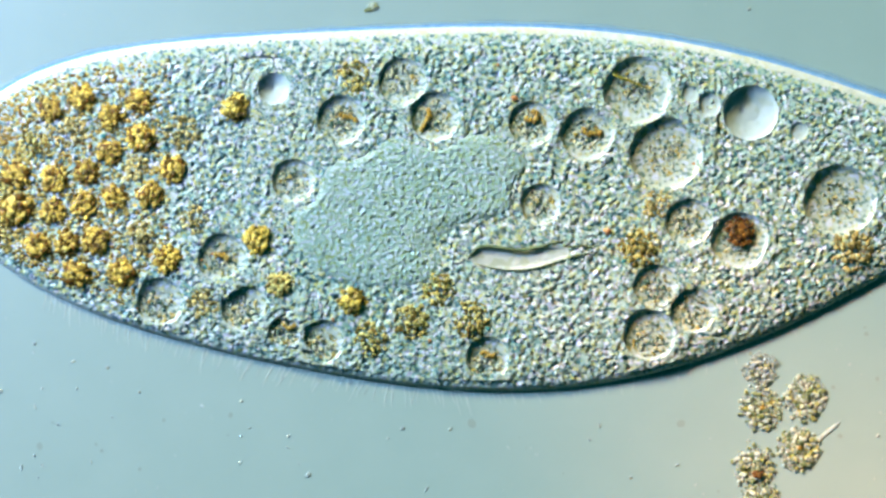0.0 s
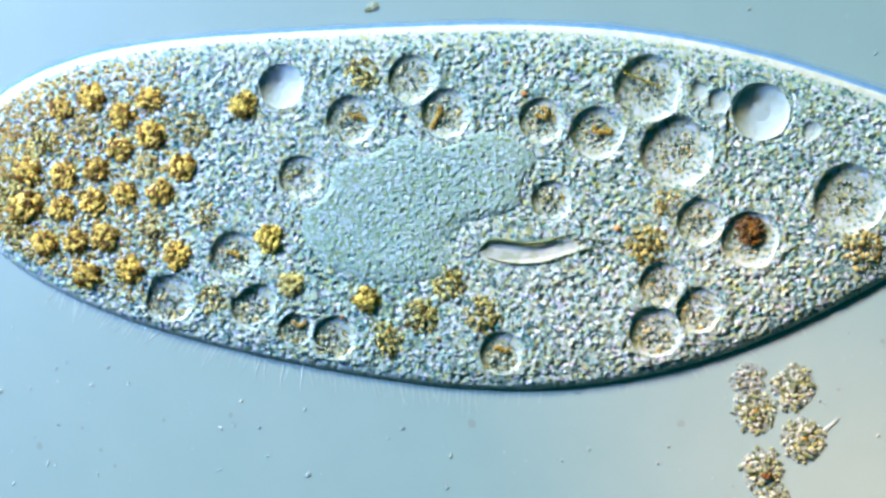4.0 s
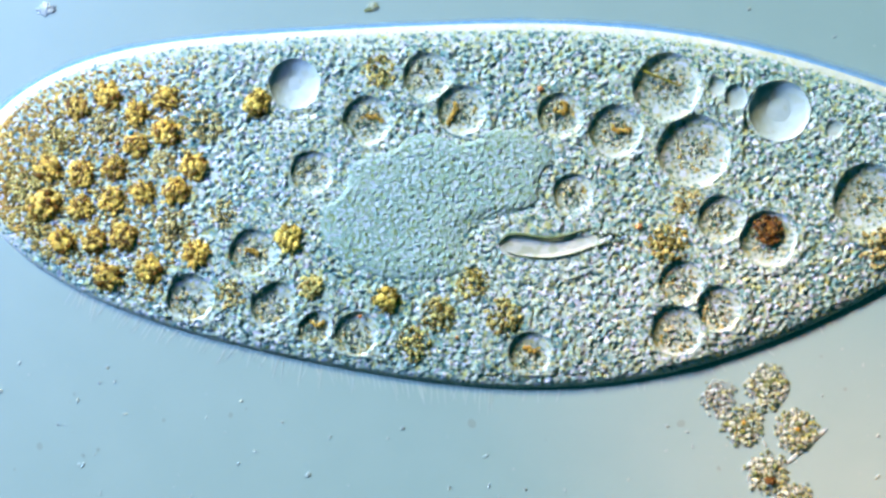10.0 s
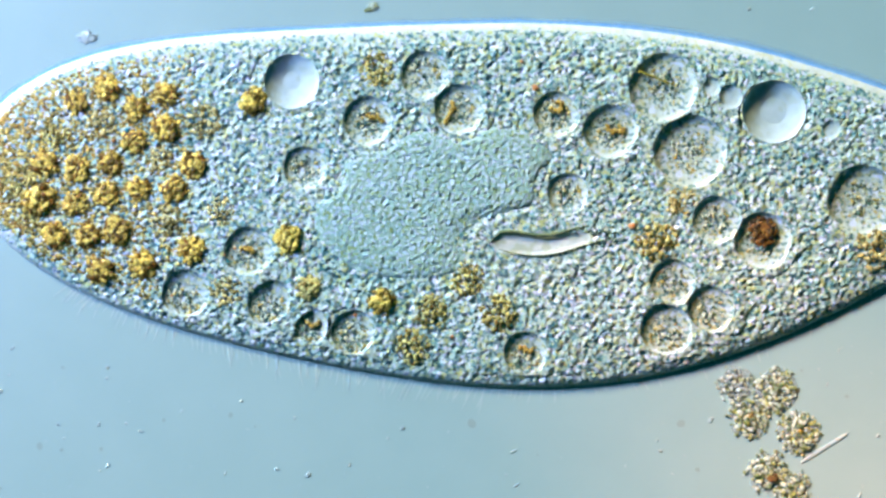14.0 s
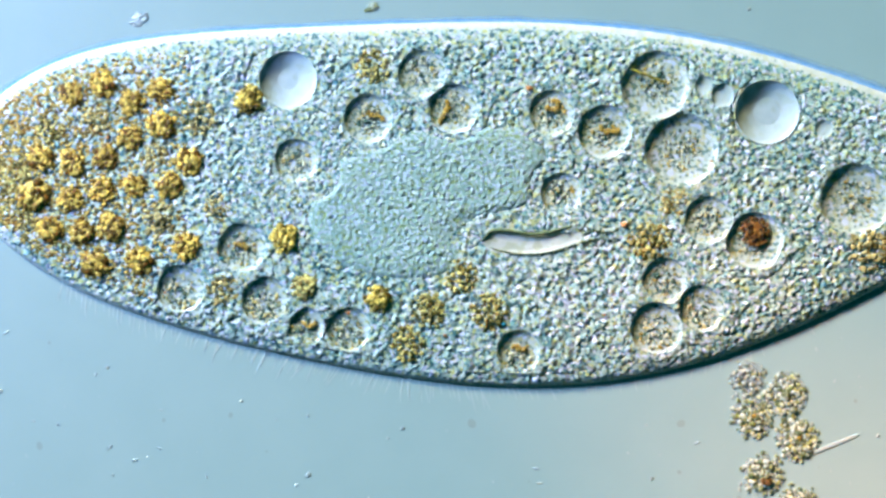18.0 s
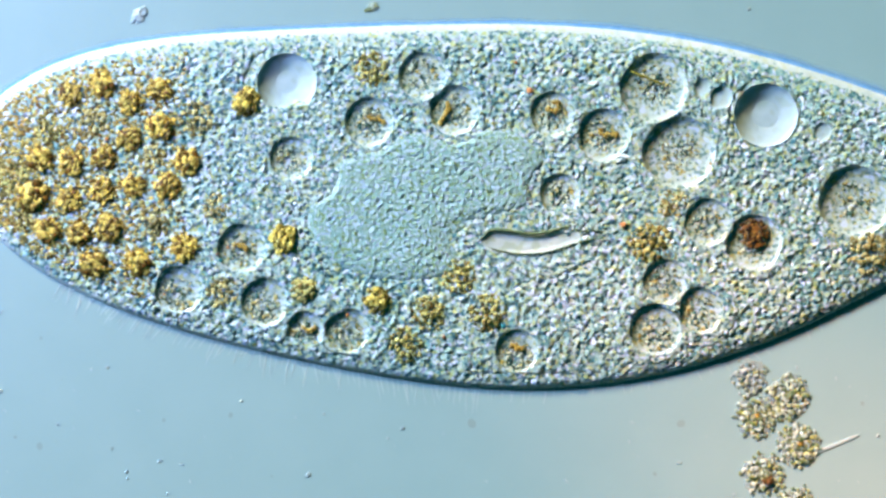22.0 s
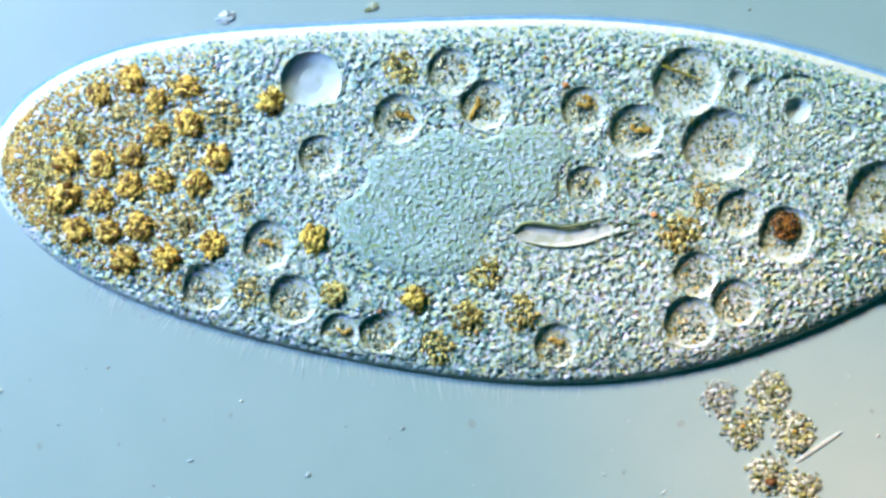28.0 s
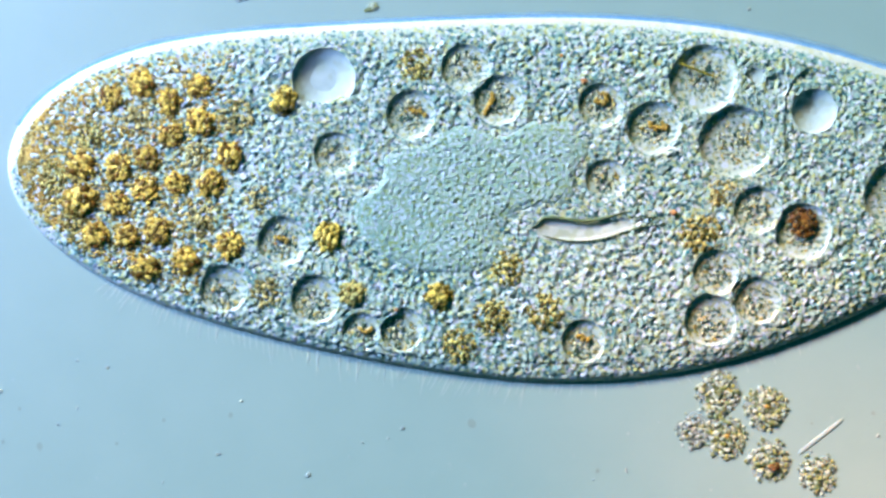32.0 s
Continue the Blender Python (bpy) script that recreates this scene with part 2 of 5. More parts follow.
INNER['a16'] = ('algal_cell', 0.027, ((-0.716, 0.005), (-0.718, 0.004), (-0.716, 0.003), (-0.719, 0.005), (-0.718, 0.008), (-0.716, 0.004), (-0.719, 0.007), (-0.725, 0.012), (-0.723, 0.016), (-0.725, 0.018), (-0.721, 0.005), (-0.727, 0.012), (-0.729, 0.016), (-0.726, 0.006), (-0.725, 0.007)))
INNER['a17'] = ('algal_cell', 0.027, ((-0.664, 0.012), (-0.665, 0.011), (-0.663, 0.009), (-0.665, 0.011), (-0.663, 0.012), (-0.661, 0.009), (-0.663, 0.01), (-0.667, 0.015), (-0.666, 0.015), (-0.67, 0.015), (-0.666, 0.002), (-0.672, 0.01), (-0.674, 0.016), (-0.671, 0.006), (-0.67, 0.007)))
INNER['a18'] = ('algal_cell', 0.028, ((-0.612, 0.017), (-0.613, 0.017), (-0.611, 0.016), (-0.613, 0.017), (-0.611, 0.019), (-0.609, 0.016), (-0.611, 0.018), (-0.615, 0.023), (-0.614, 0.024), (-0.617, 0.025), (-0.614, 0.012), (-0.619, 0.019), (-0.619, 0.025), (-0.617, 0.015), (-0.616, 0.016)))
INNER['a19'] = ('algal_cell', 0.029, ((-0.647, -0.043), (-0.648, -0.045), (-0.643, -0.05), (-0.646, -0.049), (-0.644, -0.047), (-0.638, -0.053), (-0.64, -0.053), (-0.645, -0.049), (-0.643, -0.044), (-0.644, -0.04), (-0.635, -0.059), (-0.643, -0.047), (-0.647, -0.036), (-0.639, -0.05), (-0.638, -0.049)))
INNER['a20'] = ('algal_cell', 0.028, ((-0.565, -0.042), (-0.567, -0.04), (-0.565, -0.041), (-0.568, -0.04), (-0.565, -0.04), (-0.563, -0.043), (-0.565, -0.042), (-0.57, -0.037), (-0.563, -0.036), (-0.565, -0.036), (-0.558, -0.044), (-0.567, -0.04), (-0.57, -0.031), (-0.565, -0.038), (-0.564, -0.038)))
INNER['a21'] = ('algal_cell', 0.028, ((-0.487, -0.018), (-0.487, -0.017), (-0.486, -0.017), (-0.486, -0.016), (-0.483, -0.015), (-0.482, -0.016), (-0.484, -0.015), (-0.485, -0.012), (-0.482, -0.011), (-0.484, -0.01), (-0.483, -0.014), (-0.49, -0.013), (-0.49, -0.008), (-0.489, -0.011), (-0.489, -0.011)))
INNER['a22'] = ('algal_cell', 0.029, ((-0.326, 0.018), (-0.324, 0.018), (-0.325, 0.017), (-0.323, 0.016), (-0.318, 0.013), (-0.318, 0.016), (-0.319, 0.014), (-0.315, 0.011), (-0.308, 0.008), (-0.308, 0.01), (-0.312, 0.014), (-0.316, 0.007), (-0.309, 0.005), (-0.313, 0.011), (-0.314, 0.007)))
INNER['a23'] = ('algal_cell', 0.027, ((-0.287, -0.061), (-0.287, -0.062), (-0.286, -0.063), (-0.284, -0.064), (-0.278, -0.067), (-0.277, -0.067), (-0.28, -0.07), (-0.278, -0.074), (-0.273, -0.077), (-0.271, -0.08), (-0.271, -0.083), (-0.277, -0.088), (-0.273, -0.092), (-0.271, -0.092), (-0.271, -0.093)))
INNER['a24'] = ('algal_cell', 0.028, ((-0.161, -0.093), (-0.159, -0.093), (-0.157, -0.094), (-0.155, -0.094), (-0.145, -0.096), (-0.146, -0.097), (-0.148, -0.096), (-0.15, -0.101), (-0.144, -0.1), (-0.143, -0.099), (-0.137, -0.099), (-0.138, -0.099), (-0.131, -0.104), (-0.125, -0.1), (-0.121, -0.101)))
INNER['a25'] = ('algal_cell', 0.028, ((-0.367, 0.249), (-0.367, 0.249), (-0.37, 0.249), (-0.37, 0.249), (-0.369, 0.249), (-0.374, 0.249), (-0.378, 0.25), (-0.379, 0.251), (-0.376, 0.25), (-0.381, 0.248), (-0.388, 0.245), (-0.39, 0.245), (-0.39, 0.244), (-0.395, 0.244), (-0.395, 0.244)))
INNER['l26'] = ('food_clump', 0.028, ((-0.156, 0.302), (-0.155, 0.302), (-0.158, 0.302), (-0.158, 0.303), (-0.154, 0.305), (-0.159, 0.306), (-0.161, 0.306), (-0.158, 0.307), (-0.156, 0.31), (-0.157, 0.309), (-0.165, 0.313), (-0.163, 0.309), (-0.156, 0.303), (-0.16, 0.307), (-0.16, 0.307)))
INNER['l27'] = ('food_clump', 0.028, ((-0.129, -0.158), (-0.125, -0.158), (-0.122, -0.161), (-0.118, -0.162), (-0.104, -0.167), (-0.102, -0.169), (-0.1, -0.171), (-0.095, -0.179), (-0.09, -0.177), (-0.092, -0.175), (-0.09, -0.179), (-0.094, -0.181), (-0.091, -0.188), (-0.088, -0.187), (-0.084, -0.187)))
INNER['l28'] = ('food_clump', 0.028, ((-0.009, -0.07), (-0.006, -0.065), (-0.006, -0.069), (-0.005, -0.064), (-0.003, -0.062), (-0, -0.065), (0.002, -0.065), (0.002, -0.06), (0.003, -0.059), (0, -0.053), (0.008, -0.057), (0.002, -0.057), (-0.009, -0.052), (-0.002, -0.051), (0, -0.05)))
INNER['l29'] = ('food_clump', 0.029, ((-0.054, -0.128), (-0.053, -0.124), (-0.054, -0.127), (-0.055, -0.122), (-0.055, -0.12), (-0.055, -0.122), (-0.056, -0.121), (-0.062, -0.117), (-0.056, -0.117), (-0.05, -0.118), (-0.039, -0.125), (-0.041, -0.13), (-0.037, -0.137), (-0.028, -0.138), (-0.025, -0.138)))
INNER['l30'] = ('food_clump', 0.032, ((0.05, -0.125), (0.055, -0.118), (0.054, -0.126), (0.054, -0.119), (0.053, -0.118), (0.057, -0.123), (0.06, -0.125), (0.061, -0.119), (0.057, -0.119), (0.053, -0.117), (0.068, -0.127), (0.063, -0.129), (0.057, -0.126), (0.069, -0.129), (0.071, -0.128)))
INNER['l31'] = ('food_clump', 0.033, ((0.347, 0.003), (0.345, 0.004), (0.349, 0.004), (0.344, 0.005), (0.341, 0.008), (0.347, 0.006), (0.348, 0.005), (0.339, 0.01), (0.335, 0.01), (0.336, 0.012), (0.344, 0.012), (0.341, 0.015), (0.334, 0.016), (0.341, 0.013), (0.341, 0.013)))
INNER['l32'] = ('food_clump', 0.025, ((0.376, 0.08), (0.376, 0.08), (0.378, 0.08), (0.377, 0.08), (0.375, 0.081), (0.378, 0.08), (0.38, 0.08), (0.378, 0.081), (0.375, 0.081), (0.375, 0.081), (0.382, 0.084), (0.382, 0.084), (0.376, 0.084), (0.38, 0.084), (0.38, 0.084)))
INNER['l33'] = ('food_clump', 0.029, ((-0.462, 0.207), (-0.461, 0.208), (-0.464, 0.208), (-0.462, 0.209), (-0.46, 0.21), (-0.464, 0.211), (-0.468, 0.212), (-0.466, 0.215), (-0.463, 0.217), (-0.467, 0.219), (-0.476, 0.214), (-0.476, 0.215), (-0.47, 0.218), (-0.477, 0.216), (-0.477, 0.218)))
INNER['l34'] = ('food_clump', 0.023, ((-0.544, 0.142), (-0.543, 0.142), (-0.545, 0.143), (-0.543, 0.143), (-0.54, 0.143), (-0.543, 0.144), (-0.546, 0.145), (-0.543, 0.148), (-0.54, 0.149), (-0.543, 0.15), (-0.551, 0.146), (-0.552, 0.148), (-0.546, 0.151), (-0.552, 0.149), (-0.552, 0.15)))
INNER['l35'] = ('food_clump', 0.025, ((-0.654, 0.207), (-0.654, 0.204), (-0.654, 0.204), (-0.652, 0.204), (-0.648, 0.203), (-0.652, 0.202), (-0.651, 0.203), (-0.646, 0.208), (-0.646, 0.208), (-0.65, 0.209), (-0.66, 0.202), (-0.656, 0.209), (-0.649, 0.215), (-0.656, 0.21), (-0.655, 0.211)))
INNER['l36'] = ('food_clump', 0.028, ((-0.534, 0.022), (-0.534, 0.024), (-0.533, 0.024), (-0.533, 0.026), (-0.529, 0.029), (-0.528, 0.028), (-0.529, 0.031), (-0.53, 0.038), (-0.531, 0.037), (-0.54, 0.034), (-0.538, 0.026), (-0.544, 0.03), (-0.545, 0.035), (-0.544, 0.029), (-0.543, 0.03)))
INNER['l37'] = ('food_clump', 0.024, ((-0.439, 0.052), (-0.438, 0.053), (-0.439, 0.053), (-0.437, 0.054), (-0.433, 0.055), (-0.435, 0.056), (-0.437, 0.057), (-0.435, 0.058), (-0.43, 0.058), (-0.429, 0.061), (-0.433, 0.061), (-0.438, 0.062), (-0.436, 0.067), (-0.439, 0.068), (-0.439, 0.069)))
INNER['l38'] = ('food_clump', 0.027, ((-0.424, -0.093), (-0.425, -0.092), (-0.424, -0.091), (-0.424, -0.09), (-0.421, -0.086), (-0.42, -0.086), (-0.424, -0.084), (-0.425, -0.082), (-0.419, -0.083), (-0.417, -0.085), (-0.417, -0.087), (-0.426, -0.09), (-0.426, -0.091), (-0.424, -0.092), (-0.424, -0.092)))
INNER['l39'] = ('food_clump', 0.025, ((-0.724, 0.187), (-0.725, 0.185), (-0.725, 0.185), (-0.725, 0.186), (-0.723, 0.186), (-0.726, 0.185), (-0.727, 0.188), (-0.726, 0.192), (-0.724, 0.194), (-0.727, 0.196), (-0.734, 0.187), (-0.734, 0.191), (-0.731, 0.192), (-0.737, 0.185), (-0.736, 0.186)))
INNER['l40'] = ('food_clump', 0.022, ((-0.784, 0.026), (-0.784, 0.026), (-0.781, 0.026), (-0.782, 0.028), (-0.777, 0.032), (-0.775, 0.031), (-0.775, 0.034), (-0.775, 0.041), (-0.773, 0.041), (-0.774, 0.04), (-0.772, 0.031), (-0.776, 0.038), (-0.775, 0.041), (-0.773, 0.034), (-0.773, 0.035)))
INNER['l41'] = ('food_clump', 0.026, ((-0.789, 0.102), (-0.79, 0.101), (-0.788, 0.101), (-0.788, 0.103), (-0.785, 0.105), (-0.785, 0.104), (-0.785, 0.107), (-0.786, 0.112), (-0.783, 0.113), (-0.788, 0.114), (-0.791, 0.107), (-0.796, 0.113), (-0.8, 0.116), (-0.803, 0.11), (-0.802, 0.111)))
INNER['l42'] = ('food_clump', 0.034, ((0.722, -0.002),) * 15)
INNER['v1'] = ('food_vacuole', 0.043, ((-0.389, -0.015), (-0.388, -0.014), (-0.387, -0.015), (-0.386, -0.015), (-0.382, -0.014), (-0.384, -0.014), (-0.384, -0.013), (-0.384, -0.013), (-0.384, -0.011), (-0.383, -0.008), (-0.386, -0.005), (-0.394, -0.007), (-0.393, -0.006), (-0.394, -0.004), (-0.396, -0.002)))
INNER['v2'] = ('food_vacuole', 0.042, ((-0.499, -0.091), (-0.499, -0.09), (-0.498, -0.091), (-0.498, -0.09), (-0.494, -0.089), (-0.492, -0.091), (-0.494, -0.09), (-0.495, -0.087), (-0.491, -0.084), (-0.493, -0.082), (-0.492, -0.089), (-0.5, -0.086), (-0.501, -0.082), (-0.499, -0.086), (-0.499, -0.086)))
INNER['v3'] = ('food_vacuole', 0.043, ((-0.35, -0.102), (-0.353, -0.103), (-0.35, -0.102), (-0.349, -0.102), (-0.344, -0.1), (-0.34, -0.101), (-0.346, -0.103), (-0.344, -0.105), (-0.341, -0.104), (-0.341, -0.102), (-0.335, -0.105), (-0.346, -0.106), (-0.348, -0.102), (-0.339, -0.102), (-0.338, -0.105)))
INNER['v4'] = ('food_vacuole', 0.034, ((-0.279, -0.138), (-0.28, -0.138), (-0.279, -0.139), (-0.278, -0.138), (-0.274, -0.138), (-0.273, -0.138), (-0.277, -0.139), (-0.278, -0.141), (-0.272, -0.146), (-0.269, -0.153), (-0.265, -0.156), (-0.27, -0.159), (-0.262, -0.161), (-0.257, -0.161), (-0.256, -0.162)))
INNER['v5'] = ('food_vacuole', 0.039, ((-0.214, -0.163), (-0.213, -0.162), (-0.211, -0.161), (-0.209, -0.159), (-0.2, -0.157), (-0.199, -0.157), (-0.201, -0.154), (-0.2, -0.154), (-0.194, -0.152), (-0.194, -0.151), (-0.191, -0.153), (-0.195, -0.154), (-0.191, -0.159), (-0.188, -0.157), (-0.185, -0.158)))
INNER['v6'] = ('food_vacuole', 0.038, ((0.079, -0.192), (0.078, -0.185), (0.081, -0.19), (0.086, -0.186), (0.091, -0.186), (0.099, -0.192), (0.105, -0.189), (0.106, -0.189), (0.107, -0.189), (0.105, -0.183), (0.12, -0.185), (0.119, -0.186), (0.116, -0.18), (0.132, -0.18), (0.136, -0.178)))
INNER['v7'] = ('food_vacuole', 0.043, ((-0.18, 0.229), (-0.178, 0.228), (-0.182, 0.227), (-0.181, 0.226), (-0.176, 0.225), (-0.181, 0.225), (-0.183, 0.223), (-0.178, 0.22), (-0.167, 0.221), (-0.161, 0.218), (-0.174, 0.224), (-0.171, 0.221), (-0.164, 0.217), (-0.17, 0.223), (-0.17, 0.222)))
INNER['v8'] = ('food_vacuole', 0.042, ((-0.072, 0.297), (-0.071, 0.297), (-0.074, 0.298), (-0.072, 0.299), (-0.072, 0.299), (-0.076, 0.3), (-0.077, 0.301), (-0.076, 0.302), (-0.072, 0.301), (-0.068, 0.301), (-0.075, 0.305), (-0.073, 0.304), (-0.071, 0.3), (-0.075, 0.304), (-0.074, 0.305)))
INNER['v9'] = ('food_vacuole', 0.044, ((-0.014, 0.235), (-0.013, 0.236), (-0.015, 0.237), (-0.012, 0.238), (-0.012, 0.237), (-0.016, 0.24), (-0.016, 0.241), (-0.014, 0.242), (-0.014, 0.24), (-0.011, 0.241), (-0.019, 0.246), (-0.016, 0.246), (-0.012, 0.242), (-0.017, 0.247), (-0.015, 0.248)))
INNER['v10'] = ('food_vacuole', 0.040, ((0.156, 0.222), (0.157, 0.223), (0.156, 0.224), (0.157, 0.225), (0.156, 0.227), (0.157, 0.228), (0.158, 0.231), (0.157, 0.233), (0.159, 0.234), (0.163, 0.236), (0.163, 0.237), (0.163, 0.237), (0.163, 0.235), (0.164, 0.237), (0.166, 0.238)))
INNER['v11'] = ('food_vacuole', 0.047, ((0.254, 0.204), (0.254, 0.204), (0.255, 0.204), (0.255, 0.204), (0.253, 0.203), (0.254, 0.203), (0.256, 0.204), (0.254, 0.204), (0.253, 0.203), (0.252, 0.2), (0.256, 0.201), (0.257, 0.201), (0.254, 0.197), (0.256, 0.198), (0.258, 0.199)))
INNER['v12'] = ('food_vacuole', 0.060, ((0.343, 0.28), (0.343, 0.28), (0.344, 0.281), (0.345, 0.281), (0.344, 0.281), (0.344, 0.28), (0.347, 0.281), (0.347, 0.281), (0.344, 0.284), (0.341, 0.285), (0.348, 0.286), (0.35, 0.286), (0.344, 0.284), (0.347, 0.284), (0.347, 0.285)))
INNER['v13'] = ('food_vacuole', 0.064, ((0.394, 0.169), (0.394, 0.168), (0.395, 0.171), (0.396, 0.171), (0.394, 0.169), (0.391, 0.168), (0.394, 0.169), (0.395, 0.169), (0.392, 0.172), (0.387, 0.171), (0.395, 0.174), (0.401, 0.174), (0.403, 0.174), (0.404, 0.174), (0.404, 0.175)))
INNER['v16'] = ('food_vacuole', 0.063, ((0.701, 0.087), (0.701, 0.087), (0.703, 0.087), (0.702, 0.087), (0.699, 0.086), (0.702, 0.085), (0.704, 0.084), (0.703, 0.084), (0.7, 0.087), (0.699, 0.089), (0.703, 0.084), (0.702, 0.083), (0.691, 0.083), (0.695, 0.079), (0.695, 0.08)))
INNER['v17'] = ('food_vacuole', 0.050, ((0.524, 0.016), (0.524, 0.015), (0.526, 0.017), (0.526, 0.016), (0.523, 0.015), (0.525, 0.015), (0.526, 0.014), (0.525, 0.013), (0.522, 0.013), (0.521, 0.014), (0.523, 0.016), (0.524, 0.015), (0.519, 0.016), (0.523, 0.016), (0.523, 0.017)))
INNER['v18'] = ('food_vacuole', 0.042, ((0.434, 0.049), (0.436, 0.048), (0.436, 0.047), (0.438, 0.047), (0.437, 0.047), (0.44, 0.049), (0.443, 0.049), (0.443, 0.049), (0.439, 0.049), (0.44, 0.049), (0.445, 0.055), (0.447, 0.055), (0.44, 0.054), (0.444, 0.055), (0.443, 0.055)))
INNER['v19'] = ('food_vacuole', 0.040, ((0.376, -0.066), (0.374, -0.065), (0.376, -0.067), (0.372, -0.065), (0.366, -0.063), (0.371, -0.064), (0.373, -0.064), (0.367, -0.062), (0.364, -0.06), (0.367, -0.057), (0.375, -0.057), (0.374, -0.055), (0.362, -0.055), (0.37, -0.055), (0.37, -0.055)))
INNER['v20'] = ('food_vacuole', 0.041, ((0.442, -0.105), (0.438, -0.105), (0.44, -0.107), (0.435, -0.108), (0.429, -0.106), (0.434, -0.107), (0.437, -0.109), (0.435, -0.109), (0.427, -0.108), (0.427, -0.107), (0.44, -0.109), (0.442, -0.106), (0.432, -0.104), (0.442, -0.104), (0.443, -0.105)))
INNER['v21'] = ('food_vacuole', 0.046, ((0.364, -0.15), (0.361, -0.149), (0.364, -0.151), (0.36, -0.148), (0.353, -0.146), (0.362, -0.149), (0.364, -0.148), (0.358, -0.145), (0.349, -0.144), (0.349, -0.142), (0.362, -0.146), (0.363, -0.143), (0.35, -0.14), (0.361, -0.141), (0.36, -0.14)))
INNER['v22'] = ('food_vacuole', 0.036, ((0.172, 0.08), (0.174, 0.081), (0.173, 0.082), (0.174, 0.083), (0.175, 0.085), (0.176, 0.088), (0.181, 0.092), (0.179, 0.094), (0.178, 0.092), (0.177, 0.095), (0.169, 0.097), (0.168, 0.1), (0.169, 0.1), (0.168, 0.105), (0.174, 0.107)))
INNER['v23'] = ('food_vacuole', 0.038, ((-0.264, 0.122), (-0.265, 0.123), (-0.268, 0.124), (-0.269, 0.125), (-0.271, 0.128), (-0.274, 0.13), (-0.279, 0.131), (-0.284, 0.134), (-0.288, 0.142), (-0.299, 0.153), (-0.303, 0.155), (-0.305, 0.152), (-0.301, 0.15), (-0.303, 0.153), (-0.303, 0.153)))
INNER['k14'] = ('contractile_vacuole', 0.057, ((0.543, 0.242), (0.543, 0.242), (0.544, 0.242), (0.544, 0.242), (0.541, 0.242), (0.543, 0.24), (0.545, 0.24), (0.543, 0.241), (0.541, 0.241), (0.539, 0.239), (0.547, 0.236), (0.547, 0.235), (0.539, 0.232), (0.542, 0.229), (0.542, 0.23)))
INNER['k15'] = ('contractile_vacuole', 0.053, ((-0.299, 0.284), (-0.299, 0.284), (-0.302, 0.284), (-0.303, 0.285), (-0.302, 0.286), (-0.306, 0.287), (-0.311, 0.287), (-0.311, 0.289), (-0.306, 0.288), (-0.308, 0.285), (-0.317, 0.287), (-0.318, 0.285), (-0.319, 0.281), (-0.324, 0.284), (-0.324, 0.284)))
INNER['s24'] = ('vesicle', 0.016, ((0.438, 0.277), (0.437, 0.278), (0.438, 0.279), (0.438, 0.28), (0.435, 0.282), (0.434, 0.282), (0.436, 0.284), (0.434, 0.286), (0.43, 0.287), (0.427, 0.286), (0.436, 0.288), (0.439, 0.288), (0.435, 0.289), (0.438, 0.289), (0.438, 0.29)))
INNER['s25'] = ('vesicle', 0.021, ((0.469, 0.255), (0.468, 0.256), (0.469, 0.257), (0.469, 0.258), (0.466, 0.26), (0.466, 0.26), (0.468, 0.262), (0.466, 0.264), (0.462, 0.268), (0.458, 0.27), (0.469, 0.272), (0.473, 0.272), (0.473, 0.274), (0.477, 0.274), (0.477, 0.275)))
INNER['s26'] = ('vesicle', 0.015, ((0.629, 0.209), (0.63, 0.209), (0.633, 0.209), (0.634, 0.209), (0.634, 0.209), (0.638, 0.208), (0.642, 0.208), (0.644, 0.209), (0.642, 0.212), (0.64, 0.211), (0.645, 0.204), (0.642, 0.201), (0.627, 0.196), (0.63, 0.191), (0.63, 0.192)))
INNER['n1'] = ('refractile_granule', 0.010, ((0.126, 0.267), (0.126, 0.268), (0.125, 0.269), (0.126, 0.271), (0.124, 0.273), (0.123, 0.274), (0.123, 0.277), (0.121, 0.28), (0.119, 0.278), (0.122, 0.276), (0.123, 0.278), (0.126, 0.279), (0.132, 0.277), (0.134, 0.28), (0.136, 0.281)))
INNER['n2'] = ('refractile_granule', 0.011, ((0.291, 0.032), (0.291, 0.033), (0.293, 0.032), (0.292, 0.033), (0.291, 0.035), (0.296, 0.033), (0.298, 0.034), (0.295, 0.036), (0.292, 0.037), (0.291, 0.042), (0.297, 0.044), (0.295, 0.047), (0.289, 0.049), (0.294, 0.05), (0.295, 0.049)))
INNER['g1'] = ('gullet', 0.100, ((0.136, -0.013), (0.137, -0.01), (0.136, -0.01), (0.136, -0.006), (0.134, -0.003), (0.136, -0.002), (0.138, 0.002), (0.135, 0.007), (0.131, 0.007), (0.128, 0.012), (0.131, 0.013), (0.13, 0.014), (0.13, 0.017), (0.134, 0.021), (0.138, 0.022)))
INNER['m1'] = ('macronucleus', 0.200, ((-0.044, 0.072), (-0.043, 0.073), (-0.044, 0.073), (-0.044, 0.075), (-0.043, 0.076), (-0.044, 0.077), (-0.045, 0.078), (-0.045, 0.08), (-0.043, 0.078), (-0.043, 0.077), (-0.045, 0.078), (-0.047, 0.078), (-0.047, 0.077), (-0.047, 0.079), (-0.045, 0.08)))

